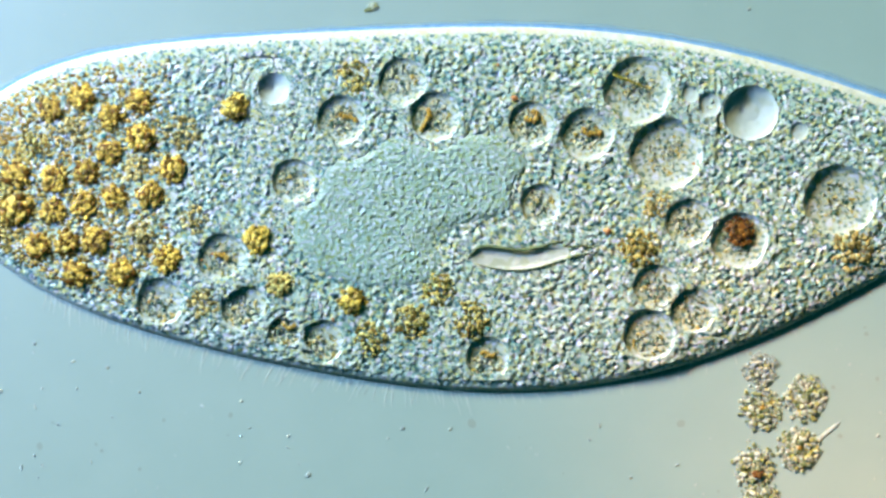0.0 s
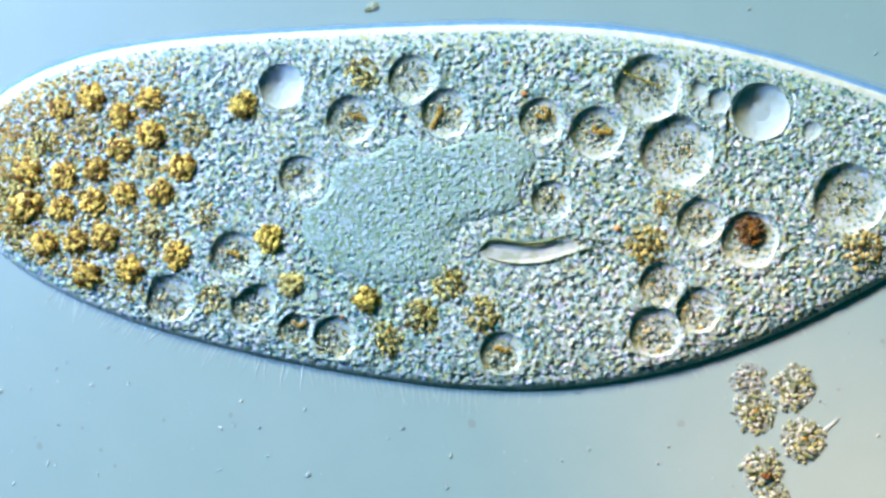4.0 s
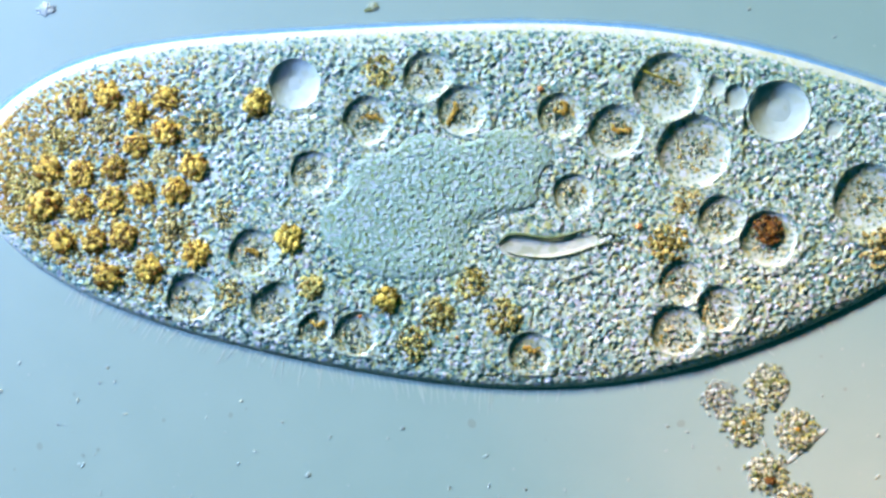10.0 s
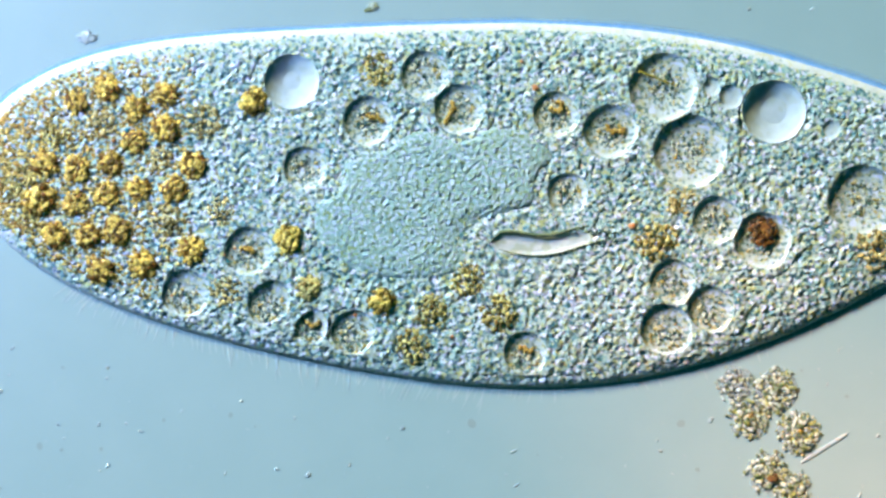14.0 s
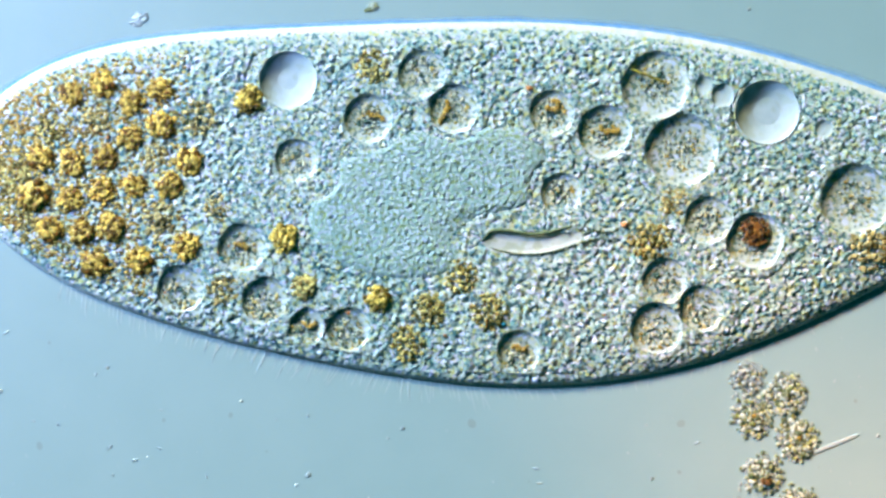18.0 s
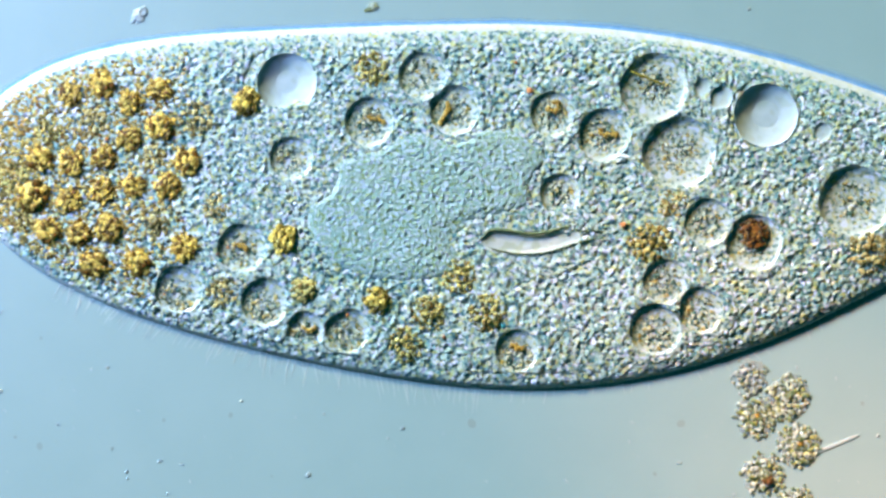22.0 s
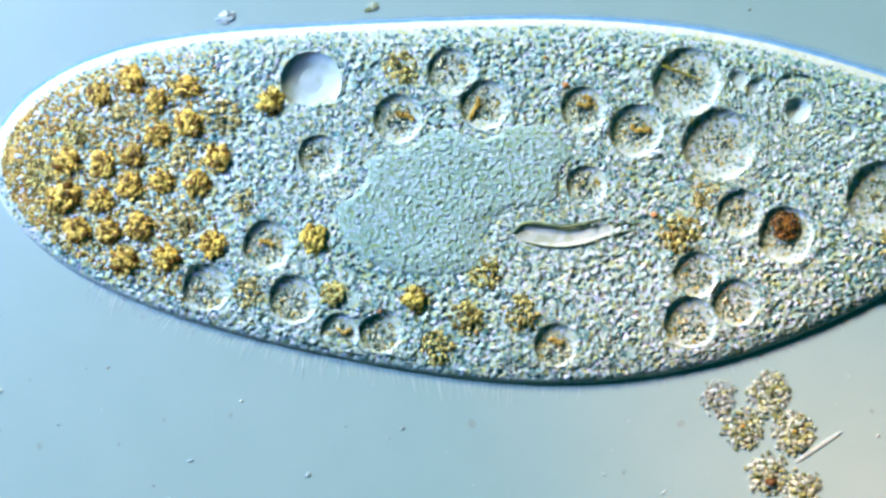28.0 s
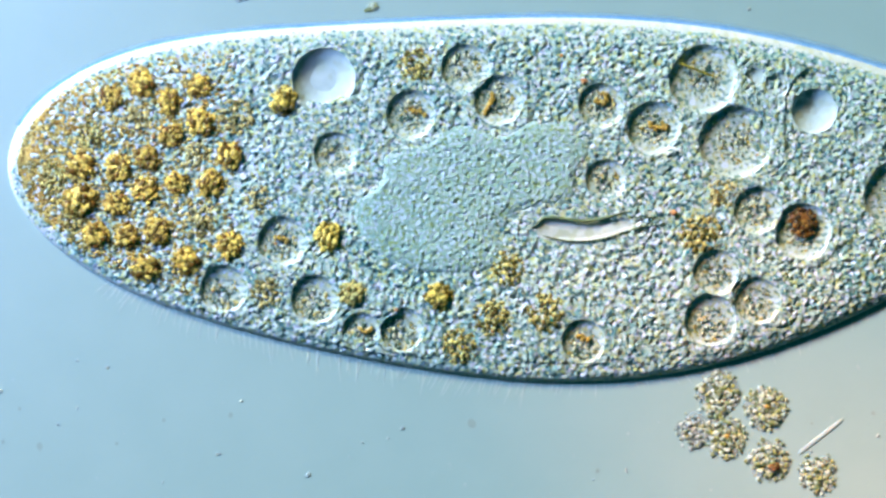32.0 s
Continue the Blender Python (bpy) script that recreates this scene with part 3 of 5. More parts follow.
# seconds, x, y and turn of the whole cell
CELL_ROWS = (
    (0, 0, -0.001, -0),
    (0.5, -0.0016, 0.0008, -0.14),
    (1, -0.0001, 0.0002, -0.1),
    (1.5, 0.0121, 0.0002, 0.06),
    (2, 0.0194, 0.0015, 0.03),
    (3, 0.0192, 0.0024, -0.05),
    (5.5, 0.0122, 0.0016, -0.14),
    (6.5, 0.0122, 0.0013, -0.16),
    (7, 0.025, 0.0016, 0.04),
    (8, 0.0335, 0.0035, 0.02),
    (9, 0.0404, 0.0063, 0.11),
    (9.5, 0.0481, 0.0044, 0.05),
    (12, 0.049, 0.0061, -0.14),
    (13, 0.0462, 0.0062, -0.19),
    (14.5, 0.0377, 0.0053, -0.44),
    (16.5, 0.0313, 0.0076, -0.52),
    (19, 0.0285, 0.0081, -0.74),
    (22.5, 0.0277, 0.0039, -0.75),
    (23, 0.0401, 0.0035, -0.45),
    (23.5, 0.0652, 0.004, 0.05),
    (24, 0.0872, 0.007, 0.3),
    (24.5, 0.0938, 0.0095, 0.29),
    (25.5, 0.095, 0.0109, 0.22),
    (27.5, 0.0872, 0.0118, -0.07),
    (29, 0.0798, 0.0132, -0.58),
    (29.5, 0.089, 0.0126, -0.36),
    (30, 0.1024, 0.0122, -0.04),
    (30.5, 0.11, 0.0136, 0),
    (31.5, 0.1094, 0.0158, -0.17),
    (32, 0.1124, 0.0152, -0.13))

CLUMP_ROWS = {}
CLUMP_ROWS['c1'] = ((0, 0.561, -0.214), (0.5, 0.558, -0.225), (1, 0.552, -0.225), (1.5, 0.524, -0.237), (2, 0.522, -0.239), (3, 0.524, -0.239), (5.5, 0.57, -0.211), (6.3, 0.578, -0.209), (7, 0.522, -0.239), (7.5, 0.52, -0.245), (8.5, 0.516, -0.245), (9, 0.504, -0.251), (10, 0.486, -0.263), (13, 0.48, -0.273), (14, 0.516, -0.239), (14.5, 0.518, -0.229), (17, 0.534, -0.233), (19, 0.54, -0.225), (20.5, 0.542, -0.227), (22.5, 0.542, -0.227), (23, 0.516, -0.239), (23.5, 0.474, -0.269), (24.5, 0.45, -0.299), (25, 0.438, -0.299), (28, 0.486, -0.263), (28.5, 0.504, -0.251), (29, 0.526, -0.243), (29.5, 0.464, -0.265), (30, 0.438, -0.311), (30.5, 0.44, -0.321), (31.5, 0.44, -0.321), (32, 0.444, -0.321))
CLUMP_ROWS['c2'] = ((0, 0.561, -0.284), (0.5, 0.564, -0.289), (1, 0.556, -0.289), (1.5, 0.536, -0.297), (2, 0.546, -0.297), (3, 0.544, -0.293), (5.5, 0.561, -0.286), (6.3, 0.562, -0.286), (7, 0.546, -0.295), (7.5, 0.544, -0.299), (8.5, 0.54, -0.293), (9, 0.534, -0.295), (10, 0.528, -0.311), (13, 0.528, -0.311), (14, 0.54, -0.297), (14.5, 0.542, -0.301), (17, 0.546, -0.299), (19, 0.546, -0.297), (20.5, 0.552, -0.297), (22.5, 0.552, -0.297), (23, 0.54, -0.305), (23.5, 0.516, -0.313), (24.5, 0.504, -0.329), (25, 0.5, -0.329), (28, 0.528, -0.317), (28.5, 0.534, -0.313), (29, 0.537, -0.316), (29.5, 0.51, -0.323), (30, 0.5, -0.335), (30.5, 0.498, -0.335), (31.5, 0.5, -0.333), (32, 0.498, -0.333))
CLUMP_ROWS['c3'] = ((0, 0.641, -0.264), (0.5, 0.64, -0.253), (1, 0.63, -0.257), (1.5, 0.604, -0.249), (2, 0.606, -0.249), (3, 0.604, -0.245), (5.5, 0.645, -0.253), (6.3, 0.644, -0.259), (7, 0.604, -0.245), (7.5, 0.604, -0.247), (8.5, 0.6, -0.241), (9, 0.588, -0.241), (10, 0.573, -0.245), (13, 0.564, -0.251), (14, 0.588, -0.251), (14.5, 0.6, -0.253), (17, 0.606, -0.257), (19, 0.606, -0.263), (20.5, 0.61, -0.263), (22.5, 0.61, -0.263), (23, 0.592, -0.265), (23.5, 0.558, -0.257), (24.5, 0.52, -0.263), (25, 0.512, -0.261), (28, 0.576, -0.257), (28.5, 0.585, -0.263), (29, 0.597, -0.273), (29.5, 0.544, -0.253), (30, 0.498, -0.263), (30.5, 0.494, -0.261), (31.5, 0.498, -0.257), (32, 0.486, -0.257))
CLUMP_ROWS['c4'] = ((0, 0.628, -0.354), (0.5, 0.636, -0.349), (1, 0.633, -0.349), (1.5, 0.627, -0.345), (2, 0.627, -0.341), (3, 0.63, -0.335), (5.5, 0.641, -0.346), (6.3, 0.638, -0.349), (7, 0.63, -0.341), (7.5, 0.63, -0.335), (8.5, 0.628, -0.325), (9, 0.624, -0.323), (10, 0.624, -0.321), (13, 0.622, -0.311), (14, 0.628, -0.325), (14.5, 0.63, -0.333), (17, 0.628, -0.335), (19, 0.624, -0.341), (20.5, 0.628, -0.347), (22.5, 0.628, -0.347), (23, 0.624, -0.341), (23.5, 0.612, -0.325), (24.5, 0.594, -0.321), (25, 0.588, -0.299), (28, 0.618, -0.325), (28.5, 0.621, -0.333), (29, 0.624, -0.34), (29.5, 0.604, -0.321), (30, 0.579, -0.297), (30.5, 0.576, -0.287), (31.5, 0.579, -0.285), (32, 0.57, -0.281))
CLUMP_ROWS['c5'] = ((0, 0.551, -0.384), (0.5, 0.554, -0.385), (1, 0.552, -0.389), (1.5, 0.553, -0.395), (2, 0.558, -0.393), (3, 0.562, -0.39), (5.5, 0.566, -0.386), (6.3, 0.56, -0.388), (7, 0.562, -0.39), (7.5, 0.562, -0.393), (8.5, 0.564, -0.385), (9, 0.564, -0.385), (10, 0.573, -0.395), (13, 0.582, -0.395), (14, 0.574, -0.393), (14.5, 0.573, -0.393), (17, 0.57, -0.393), (19, 0.564, -0.401), (20.5, 0.566, -0.397), (22.5, 0.566, -0.397), (23, 0.562, -0.395), (23.5, 0.564, -0.397), (24.5, 0.57, -0.395), (25, 0.576, -0.385), (28, 0.574, -0.397), (28.5, 0.573, -0.397), (29, 0.571, -0.4), (29.5, 0.57, -0.397), (30, 0.58, -0.389), (30.5, 0.582, -0.381), (31.5, 0.582, -0.377), (32, 0.576, -0.373))
CLUMP_ROWS['c6'] = ((0, 0.561, -0.444), (3, 0.576, -0.449), (9, 0.611, -0.447), (13, 0.636, -0.425), (14, 0.618, -0.425), (17, 0.628, -0.451), (22.5, 0.621, -0.451), (24.5, 0.612, -0.425), (25, 0.64, -0.419), (28, 0.636, -0.425), (28.5, 0.634, -0.439), (29.5, 0.624, -0.425), (30, 0.642, -0.413), (30.5, 0.648, -0.407), (31.5, 0.66, -0.401), (32, 0.664, -0.397))


# ---- shapes ----
def mesh_of(name, verts, faces, smooth=True):
    me = bpy.data.meshes.new(name)
    me.from_pydata([tuple(v) for v in verts], [], faces)
    me.polygons.foreach_set("use_smooth", [smooth] * len(me.polygons))
    me.update()
    return me


def part(name, me, mat, parent=None, label=""):
    """Links a mesh as one object, under a thing or a part."""
    if isinstance(me, bmesh.types.BMesh):
        bm, me = me, bpy.data.meshes.new(name)
        bm.to_mesh(me)
        bm.free()
        me.polygons.foreach_set("use_smooth", [True] * len(me.polygons))
    if mat and not me.materials:
        me.materials.append(mat)
    ob = new(name, me)
    ob.parent = parent
    if label:
        ob["label"] = label
    return ob


CELLS, SPACING = 1750, 0.0012


def relief(seed, wavelength, spread=0.35):
    """A square of random relief whose bumps are about one wavelength apart, of unit strength."""
    rng = np.random.default_rng(seed)
    f = np.fft.fftfreq(CELLS, SPACING)
    k = np.hypot(*np.meshgrid(f, f)) * wavelength
    band = np.exp(-((k - 1) / spread) ** 2 / 2)
    field = np.fft.ifft2(np.fft.fft2(rng.standard_normal((CELLS, CELLS))) * band).real
    return field / field.std()


def dots(seed, radius, share):
    """A square strewn with round bumps and dents of about one radius, of unit strength."""
    rng = np.random.default_rng(seed)
    spots = (rng.random((CELLS, CELLS)) < share) * rng.exponential(1.0, (CELLS, CELLS)) * rng.choice((-1.0, 1.0), (CELLS, CELLS))
    f = np.fft.fftfreq(CELLS, SPACING)
    k2 = np.add.outer(f * f, f * f) * (2 * math.pi * radius) ** 2
    field = np.fft.ifft2(np.fft.fft2(spots) * (np.exp(-k2 / 4) - np.exp(-k2 * 2))).real
    return field / field.std()


def sample(field, x, y):
    gx, gy = np.asarray(x) / SPACING, np.asarray(y) / SPACING
    ix, iy = np.floor(gx).astype(int), np.floor(gy).astype(int)
    fx, fy = gx - ix, gy - iy
    a, b, c, d = (field[(iy + j) % CELLS, (ix + i) % CELLS] for j in (0, 1) for i in (0, 1))
    return (a * (1 - fx) + b * fx) * (1 - fy) + (c * (1 - fx) + d * fx) * fy


COARSE, MEDIUM, FINE = relief(3, 0.032, 0.5), dots(4, 0.0035, 0.04), dots(5, 0.0023, 0.09)


def granular(x, y):
    """Relief of the granules that fill the gel, cut off above."""
    z = 0.0007 * sample(MEDIUM, x, y) + 0.00042 * sample(COARSE, x, y) + 0.0006 * sample(FINE, x, y)
    return 0.0029 * np.tanh(z / 0.0029)

LEFT_END, RIGHT_END = -0.883, 1.076
MID = np.array((-10.43, 25.49, -7.7, -92.83, 10.49, 371.08))
HALF = np.array((85393, 35246, -138676, -65591, 4117, 103788))


def outline(x):
    """Middle line and half width of the cell at x."""
    u = (2 * np.asarray(x) - LEFT_END - RIGHT_END) / (RIGHT_END - LEFT_END)
    half = np.sqrt(np.maximum((1 - u * u) * np.polyval(HALF, u), 0)) * 0.001012
    tuck = 0.0022 * np.clip(np.asarray(x) / 0.4, 0, 1)
    return (441 - np.polyval(MID, u)) / 1000 + 0.0025 + tuck, np.maximum(half - 0.0025 - tuck, 0)


def edge_distance(x, y):
    e = 0.0005
    def inside(a, b):
        m, h = outline(a)
        return h * h - (b - m) ** 2
    g = inside(x, y)
    gx = (inside(x + e, y) - inside(x - e, y)) / (2 * e)
    gy = (inside(x, y + e) - inside(x, y - e)) / (2 * e)
    return np.maximum(g, 0) / np.maximum(np.hypot(gx, gy), 1e-4)


def lower_share(x, y):
    """0 on the cell's upper side, 1 towards its lower edge."""
    mid, half = outline(x)
    w = np.clip(-(np.asarray(y) - mid) / np.maximum(half, 1e-4) / 0.6, 0, 1)
    return w * w * (3 - 2 * w)


def plateau(x, y):
    """Smooth height of the cell's upper side: a round shoulder above, a long slope with a small step below."""
    d = edge_distance(x, y)
    above = 0.0032 * (1 - np.exp(-d / 0.004)) + 0.0095 * (1 - np.exp(-d / 0.017)) + 0.0055 * (1 - np.exp(-d / 0.045))
    slope = 0.0034 + 0.003 * np.clip((x + 0.35) / 0.8, 0, 1)
    below = 0.0068 * (1 - np.exp(-d / 0.0034)) + slope * (1 - np.exp(-d / 0.028)) + (0.0119 - slope) * (1 - np.exp(-d / 0.1))
    w = lower_share(x, y)
    return above + (below - above) * w


# radius of the contractile vacuoles at their moments
SWELL = {
    "k14": ((0, 0.049), (3, 0.051), (8, 0.0535), (14, 0.056), (20, 0.057), (22.6, 0.0565), (23, 0.044), (23.4, 0.008), (23.7, -0.003),
            (27.2, -0.003), (27.8, 0.014), (28.5, 0.034), (29.5, 0.036), (31, 0.038), (32, 0.040)),
    "k15": ((0, 0.028), (1, 0.034), (2, 0.037), (3.5, 0.039), (5.5, 0.041), (8, 0.0435), (11, 0.046), (14.5, 0.049), (17, 0.0505), (20, 0.052),
            (25.5, 0.0535), (32, 0.056))}


def swollen(key, t):
    return float(np.interp(t, *zip(*SWELL[key])))


def middle_at(key, t):
    xs, ys = zip(*INNER[key][2])
    return float(np.interp(t, PART_TIMES, xs)), float(np.interp(t, PART_TIMES, ys))


def pockets():
    """Which vacuoles are sunk into the gel: middle, radius, stretch and wander of each; the others ride on top."""
    found = {}
    for key, (kind, radius, way) in INNER.items():
        if kind not in ("food_vacuole", "contractile_vacuole", "vesicle", "gullet"):
            continue
        w = np.array(way)
        mid = (w.min(0) + w.max(0)) / 2
        wander = float(np.hypot(*(w - mid).T).max())
        r, stretch = (0.024, 3.6) if kind == "gullet" else (radius, 1.0)
        found[key] = (mid, r, stretch, wander, wander < 0.03)
    return found


POCKETS = pockets()


def drift(key, share=0.15):
    """How far the pocket comes nearer to the cell's long edges than its middle place."""
    across = np.ptp(np.array(INNER[key][2]), axis=0) / 2
    return float(across[1] + share * across[0])


def inside_pocket(key, x, y, grow=0.0):
    mid, r, stretch, wander, sunk = POCKETS[key]
    return ((x - mid[0]) / (r * stretch + grow)) ** 2 + ((y - mid[1]) / (r + grow)) ** 2 < 1


def on_pocket_way(key, x, y, grow=0.0):
    """Whether the pocket passes over the place at any time."""
    mid, r, stretch, wander, sunk = POCKETS[key]
    hit = np.zeros(np.shape(x), bool)
    way = np.array(INNER[key][2])
    for a, b in zip(way[:-1], way[1:]):
        for p in (a, (a + b) / 2, b):
            hit |= ((x - p[0]) / (r * stretch + grow)) ** 2 + ((y - p[1]) / (r + grow)) ** 2 < 1
    return hit


def pocket_gap(key, x, y):
    """Distance from the pocket's rim, the least over its whole way."""
    mid, r, stretch, wander, sunk = POCKETS[key]
    way = np.array(INNER[key][2])
    gaps = [(np.hypot((x - p[0]) / stretch, y - p[1]) - r) for a, b in zip(way[:-1], way[1:]) for p in (a, (a + b) / 2, b)]
    return np.minimum.reduce(gaps)


def clear_pockets(x, y, z, skip=None, grow=-0.001):
    """Presses a sheet down where a pocket lies under it, so that it does not roof the pocket over."""
    for key in POCKETS:
        if key != skip:
            z = np.where(inside_pocket(key, x, y, grow + (0.004 if key in SWELL else 0)), -0.016, z)
    return z


def cell_body():
    nx, ny = 1150, 400
    s = np.linspace(-1, 1, nx)
    u = np.where(s < 0, -(1 - (1 + s) ** 1.35), 1 - (1 - s) ** 1.35)
    x = (LEFT_END + RIGHT_END) / 2 + u * (RIGHT_END - LEFT_END) / 2
    v = np.linspace(-1, 1, ny)
    v = 0.55 * v + 0.45 * np.sin(v * math.pi / 2)
    mid, half = outline(x)
    gx = np.repeat(x[:, None], ny, 1)
    gy = mid[:, None] + half[:, None] * v[None, :]
    d = edge_distance(gx, gy)
    z = plateau(gx, gy)
    low = lower_share(gx, gy)
    inner = np.clip((d - 0.012 + 0.0095 * low) / (0.036 - 0.029 * low), 0, 1)
    z = z + inner * granular(gx, gy) * (1 - 0.5 * low * np.exp(-d / 0.028))
    for key, (m, r, stretch, wander, sunk) in POCKETS.items():
        if key in SWELL:
            gap = np.minimum.reduce([np.hypot(gx - cx, gy - cy) - swollen(key, t) - 0.002
                                     for t in range(33) for cx, cy in (middle_at(key, t),)])
            z = np.where(gap < 0, 0.0006, z - 0.0014 * np.exp(-(np.maximum(gap, 0) / 0.007) ** 2))
        elif sunk:
            z = np.where(on_pocket_way(key, gx, gy, 0.0015) & (d > 0.01 + 2 * drift(key)), 0.0006, z)
    verts = np.stack((gx, gy, z), -1).reshape(-1, 3)
    faces = [(i * ny + j, (i + 1) * ny + j, (i + 1) * ny + j + 1, i * ny + j + 1) for i in range(nx - 1) for j in range(ny - 1)]
    loop = [i * ny for i in range(nx)] + [i * ny + ny - 1 for i in range(nx - 1, -1, -1)]
    faces.append(tuple(reversed(loop)))
    me = mesh_of("cell_body", verts, faces)
    me.materials.append(CYTOPLASM)
    me.materials.append(CORTEX_HIGHLIGHT)
    # pale band, wide only on the upper edge where the rim highlight falls
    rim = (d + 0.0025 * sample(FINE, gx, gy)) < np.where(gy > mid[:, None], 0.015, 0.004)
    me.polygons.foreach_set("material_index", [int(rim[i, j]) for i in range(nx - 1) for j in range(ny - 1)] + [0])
    return me


def bowl(radius, depth, seed, key, stretch=1.0, bend=0.0, skirt=0.022, rough=1.0, wall=0.3, round_share=0.55, blunt=1.0):
    """A round pocket. Sunk into the gel it has a flat granular collar; riding on top, a wide low skirt."""
    middle, _, _, wander, sunk = POCKETS[key]
    if sunk:
        skirt = 2 * wander + 0.012
    floor = -depth if sunk else 0.0014
    outer = 1 + skirt / radius
    rings = np.concatenate((np.linspace(0, 1 - wall, 9)[1:], np.linspace(1 - wall, 1, 10)[1:], np.linspace(1, outer, 6 + int(skirt / 0.003))[1:]))
    n = 110 + int(skirt * 1500)
    rng = random.Random(seed)
    wob = [(rng.uniform(0, 6.28), rng.uniform(0.004, 0.02)) for _ in range(3)]
    a = 2 * math.pi * np.arange(n) / n
    k = 1 + sum(w * np.cos((j + 2) * a + p) for j, (p, w) in enumerate(wob))
    ox, oy = middle
    verts, faces = [np.array([(0, -0.5 * bend * radius, floor)])], []
    for r in rings:
        reach = radius * k * min(r, 1) + radius * max(r - 1, 0)
        x, y = reach * np.cos(a) + radius * (stretch - 1) * np.cos(a) * min(r, 1), reach * np.sign(np.sin(a)) * np.abs(np.sin(a)) ** (blunt if r <= 1 else 1 + (blunt - 1) * max(0, 1 - 4 * (r - 1)))
        y = y + bend * ((x / (radius * stretch)) ** 2 - 0.5) * radius
        if r <= 1:
            t = max(0, (r - (1 - wall)) / wall)
            z = floor + depth * (round_share * r * r + (1 - round_share) * t ** 1.6) + 0.0002 * rough * (1 - r ** 4) * sample(MEDIUM, x + ox, y + oy)
            if sunk:
                z = z + 0.0006 * r ** 6
        else:
            t = min(1, (r - 1) / (outer - 1))
            grain = granular(x + ox, y + oy)
            if sunk:
                z = 0.0009 + min(1, 6 * t) * grain - 0.003 * max(0, (t - 0.7) / 0.3) ** 2
            else:
                z = (depth + floor) * (1 - t) ** 1.5 - 0.002 * t ** 3 + min(1, 4 * t) * grain
            z = clear_pockets(x + ox, y + oy, z + 0 * x, key)
            rim_gap = edge_distance(x + ox, y + oy)
            z = np.where(rim_gap < 0.008 + drift(key, 0.35), -0.008, z)
            z = np.where(rim_gap < 0.003 + 1.2 * drift(key, 0.35), -0.02, z)
        z = z + plateau(x + ox, y + oy) - plateau(ox, oy)
        verts.append(np.stack((x, y, z), 1))
    for i in range(n):
        faces.append((0, 1 + i, 1 + (i + 1) % n))
    for m in range(len(rings) - 1):
        for i in range(n):
            p, q = 1 + m * n + i, 1 + m * n + (i + 1) % n
            faces.append((p, p + n, q + n, q))
    me = mesh_of("bowl", np.concatenate(verts), faces)
    me.materials.append(VACUOLE)
    me.materials.append(CYTOPLASM)
    inner = n + 16 * n
    me.polygons.foreach_set("material_index", [0 if i < inner else 1 for i in range(len(faces))])
    return me


FOLDS = 16


def swelling_floor(radius, depth, rim):
    """The hollow floor of a contractile vacuole."""
    n, rings = 72, 22
    a = 2 * math.pi * np.arange(n) / n
    verts, faces = [np.array([(0, 0, -depth - rim)])], []
    for k in range(1, rings + 1):
        r = k / rings
        x, y = radius * r * np.cos(a), radius * r * np.sin(a)
        verts.append(np.stack((x, y, depth * (r * r - 1) - rim + 0.0001 * sample(COARSE, x, y)), 1))
    faces.extend((0, 1 + i, 1 + (i + 1) % n) for i in range(n))
    for m in range(rings - 1):
        faces.extend((1 + m * n + i, 1 + (m + 1) * n + i, 1 + (m + 1) * n + (i + 1) % n, 1 + m * n + (i + 1) % n) for i in range(n))
    return mesh_of("vacuole_floor", np.concatenate(verts), faces)


def ring_strip(name, key, index, radius, reach, height, mat):
    """A strip of a ring round a swelling vacuole, one of several; height gives its relief by the distance behind the rim."""
    ox, oy = middle_at(key, 13)
    turn = 2 * math.pi * index / FOLDS
    spread = 1.5 * math.pi / FOLDS
    cols = np.linspace(-spread, spread, 17)
    verts = []
    for d in reach:
        x, y = (radius + d) * np.cos(turn + cols), (radius + d) * np.sin(turn + cols)
        verts.append(np.stack((x, y, height(d, x + ox, y + oy) + plateau(x + ox, y + oy) - plateau(ox, oy)), 1))
    n = len(cols)
    faces = [(m * n + i, (m + 1) * n + i, (m + 1) * n + i + 1, m * n + i + 1) for m in range(len(reach) - 1) for i in range(n - 1)]
    me = mesh_of(name, np.concatenate(verts), faces)
    me.materials.append(mat)
    return me


def fold_rows(key, index, radius, steepest):
    """Slides a strip outwards as the vacuole swells; the back end of a fold dives under the gel."""
    turn = 2 * math.pi * index / FOLDS
    widest = max(r for t, r in SWELL[key])
    rows = []
    for t, r in SWELL[key]:
        dive = radians(steepest) * min(1, max(0, (r - 0.6 * radius) / (widest - 0.6 * radius))) ** 3
        out = r - radius
        hinge = Matrix.Translation((radius * math.cos(turn), radius * math.sin(turn), 0))
        tilt = Matrix.Rotation(dive, 4, Vector((-math.sin(turn), math.cos(turn), 0)))
        rows.append((t, Matrix.Translation((out * math.cos(turn), out * math.sin(turn), 0)) @ hinge @ tilt @ hinge.inverted()))
    return rows


FOLD_ROWS = []
WALL_REACH, WALL_DEPTH = 0.050, 0.0118


def room_behind(key, a):
    """How far the gel goes on behind the rim of the widest vacuole, in the direction a."""
    widest, end = max((r, t) for t, r in SWELL[key])
    cx, cy = middle_at(key, end)
    room = 0.0
    while room < 0.11 and float(edge_distance(cx + (widest + room) * math.cos(a), cy + (widest + room) * math.sin(a))) > 0.004:
        room += 0.002
    return room


def lean(key, t):
    """How far an empty vacuole lies nearer to the cell's edge than a full one."""
    widest = max(r for _, r in SWELL[key])
    return max(0.0, widest + 0.008 - room_behind(key, math.pi / 2) - swollen(key, t))


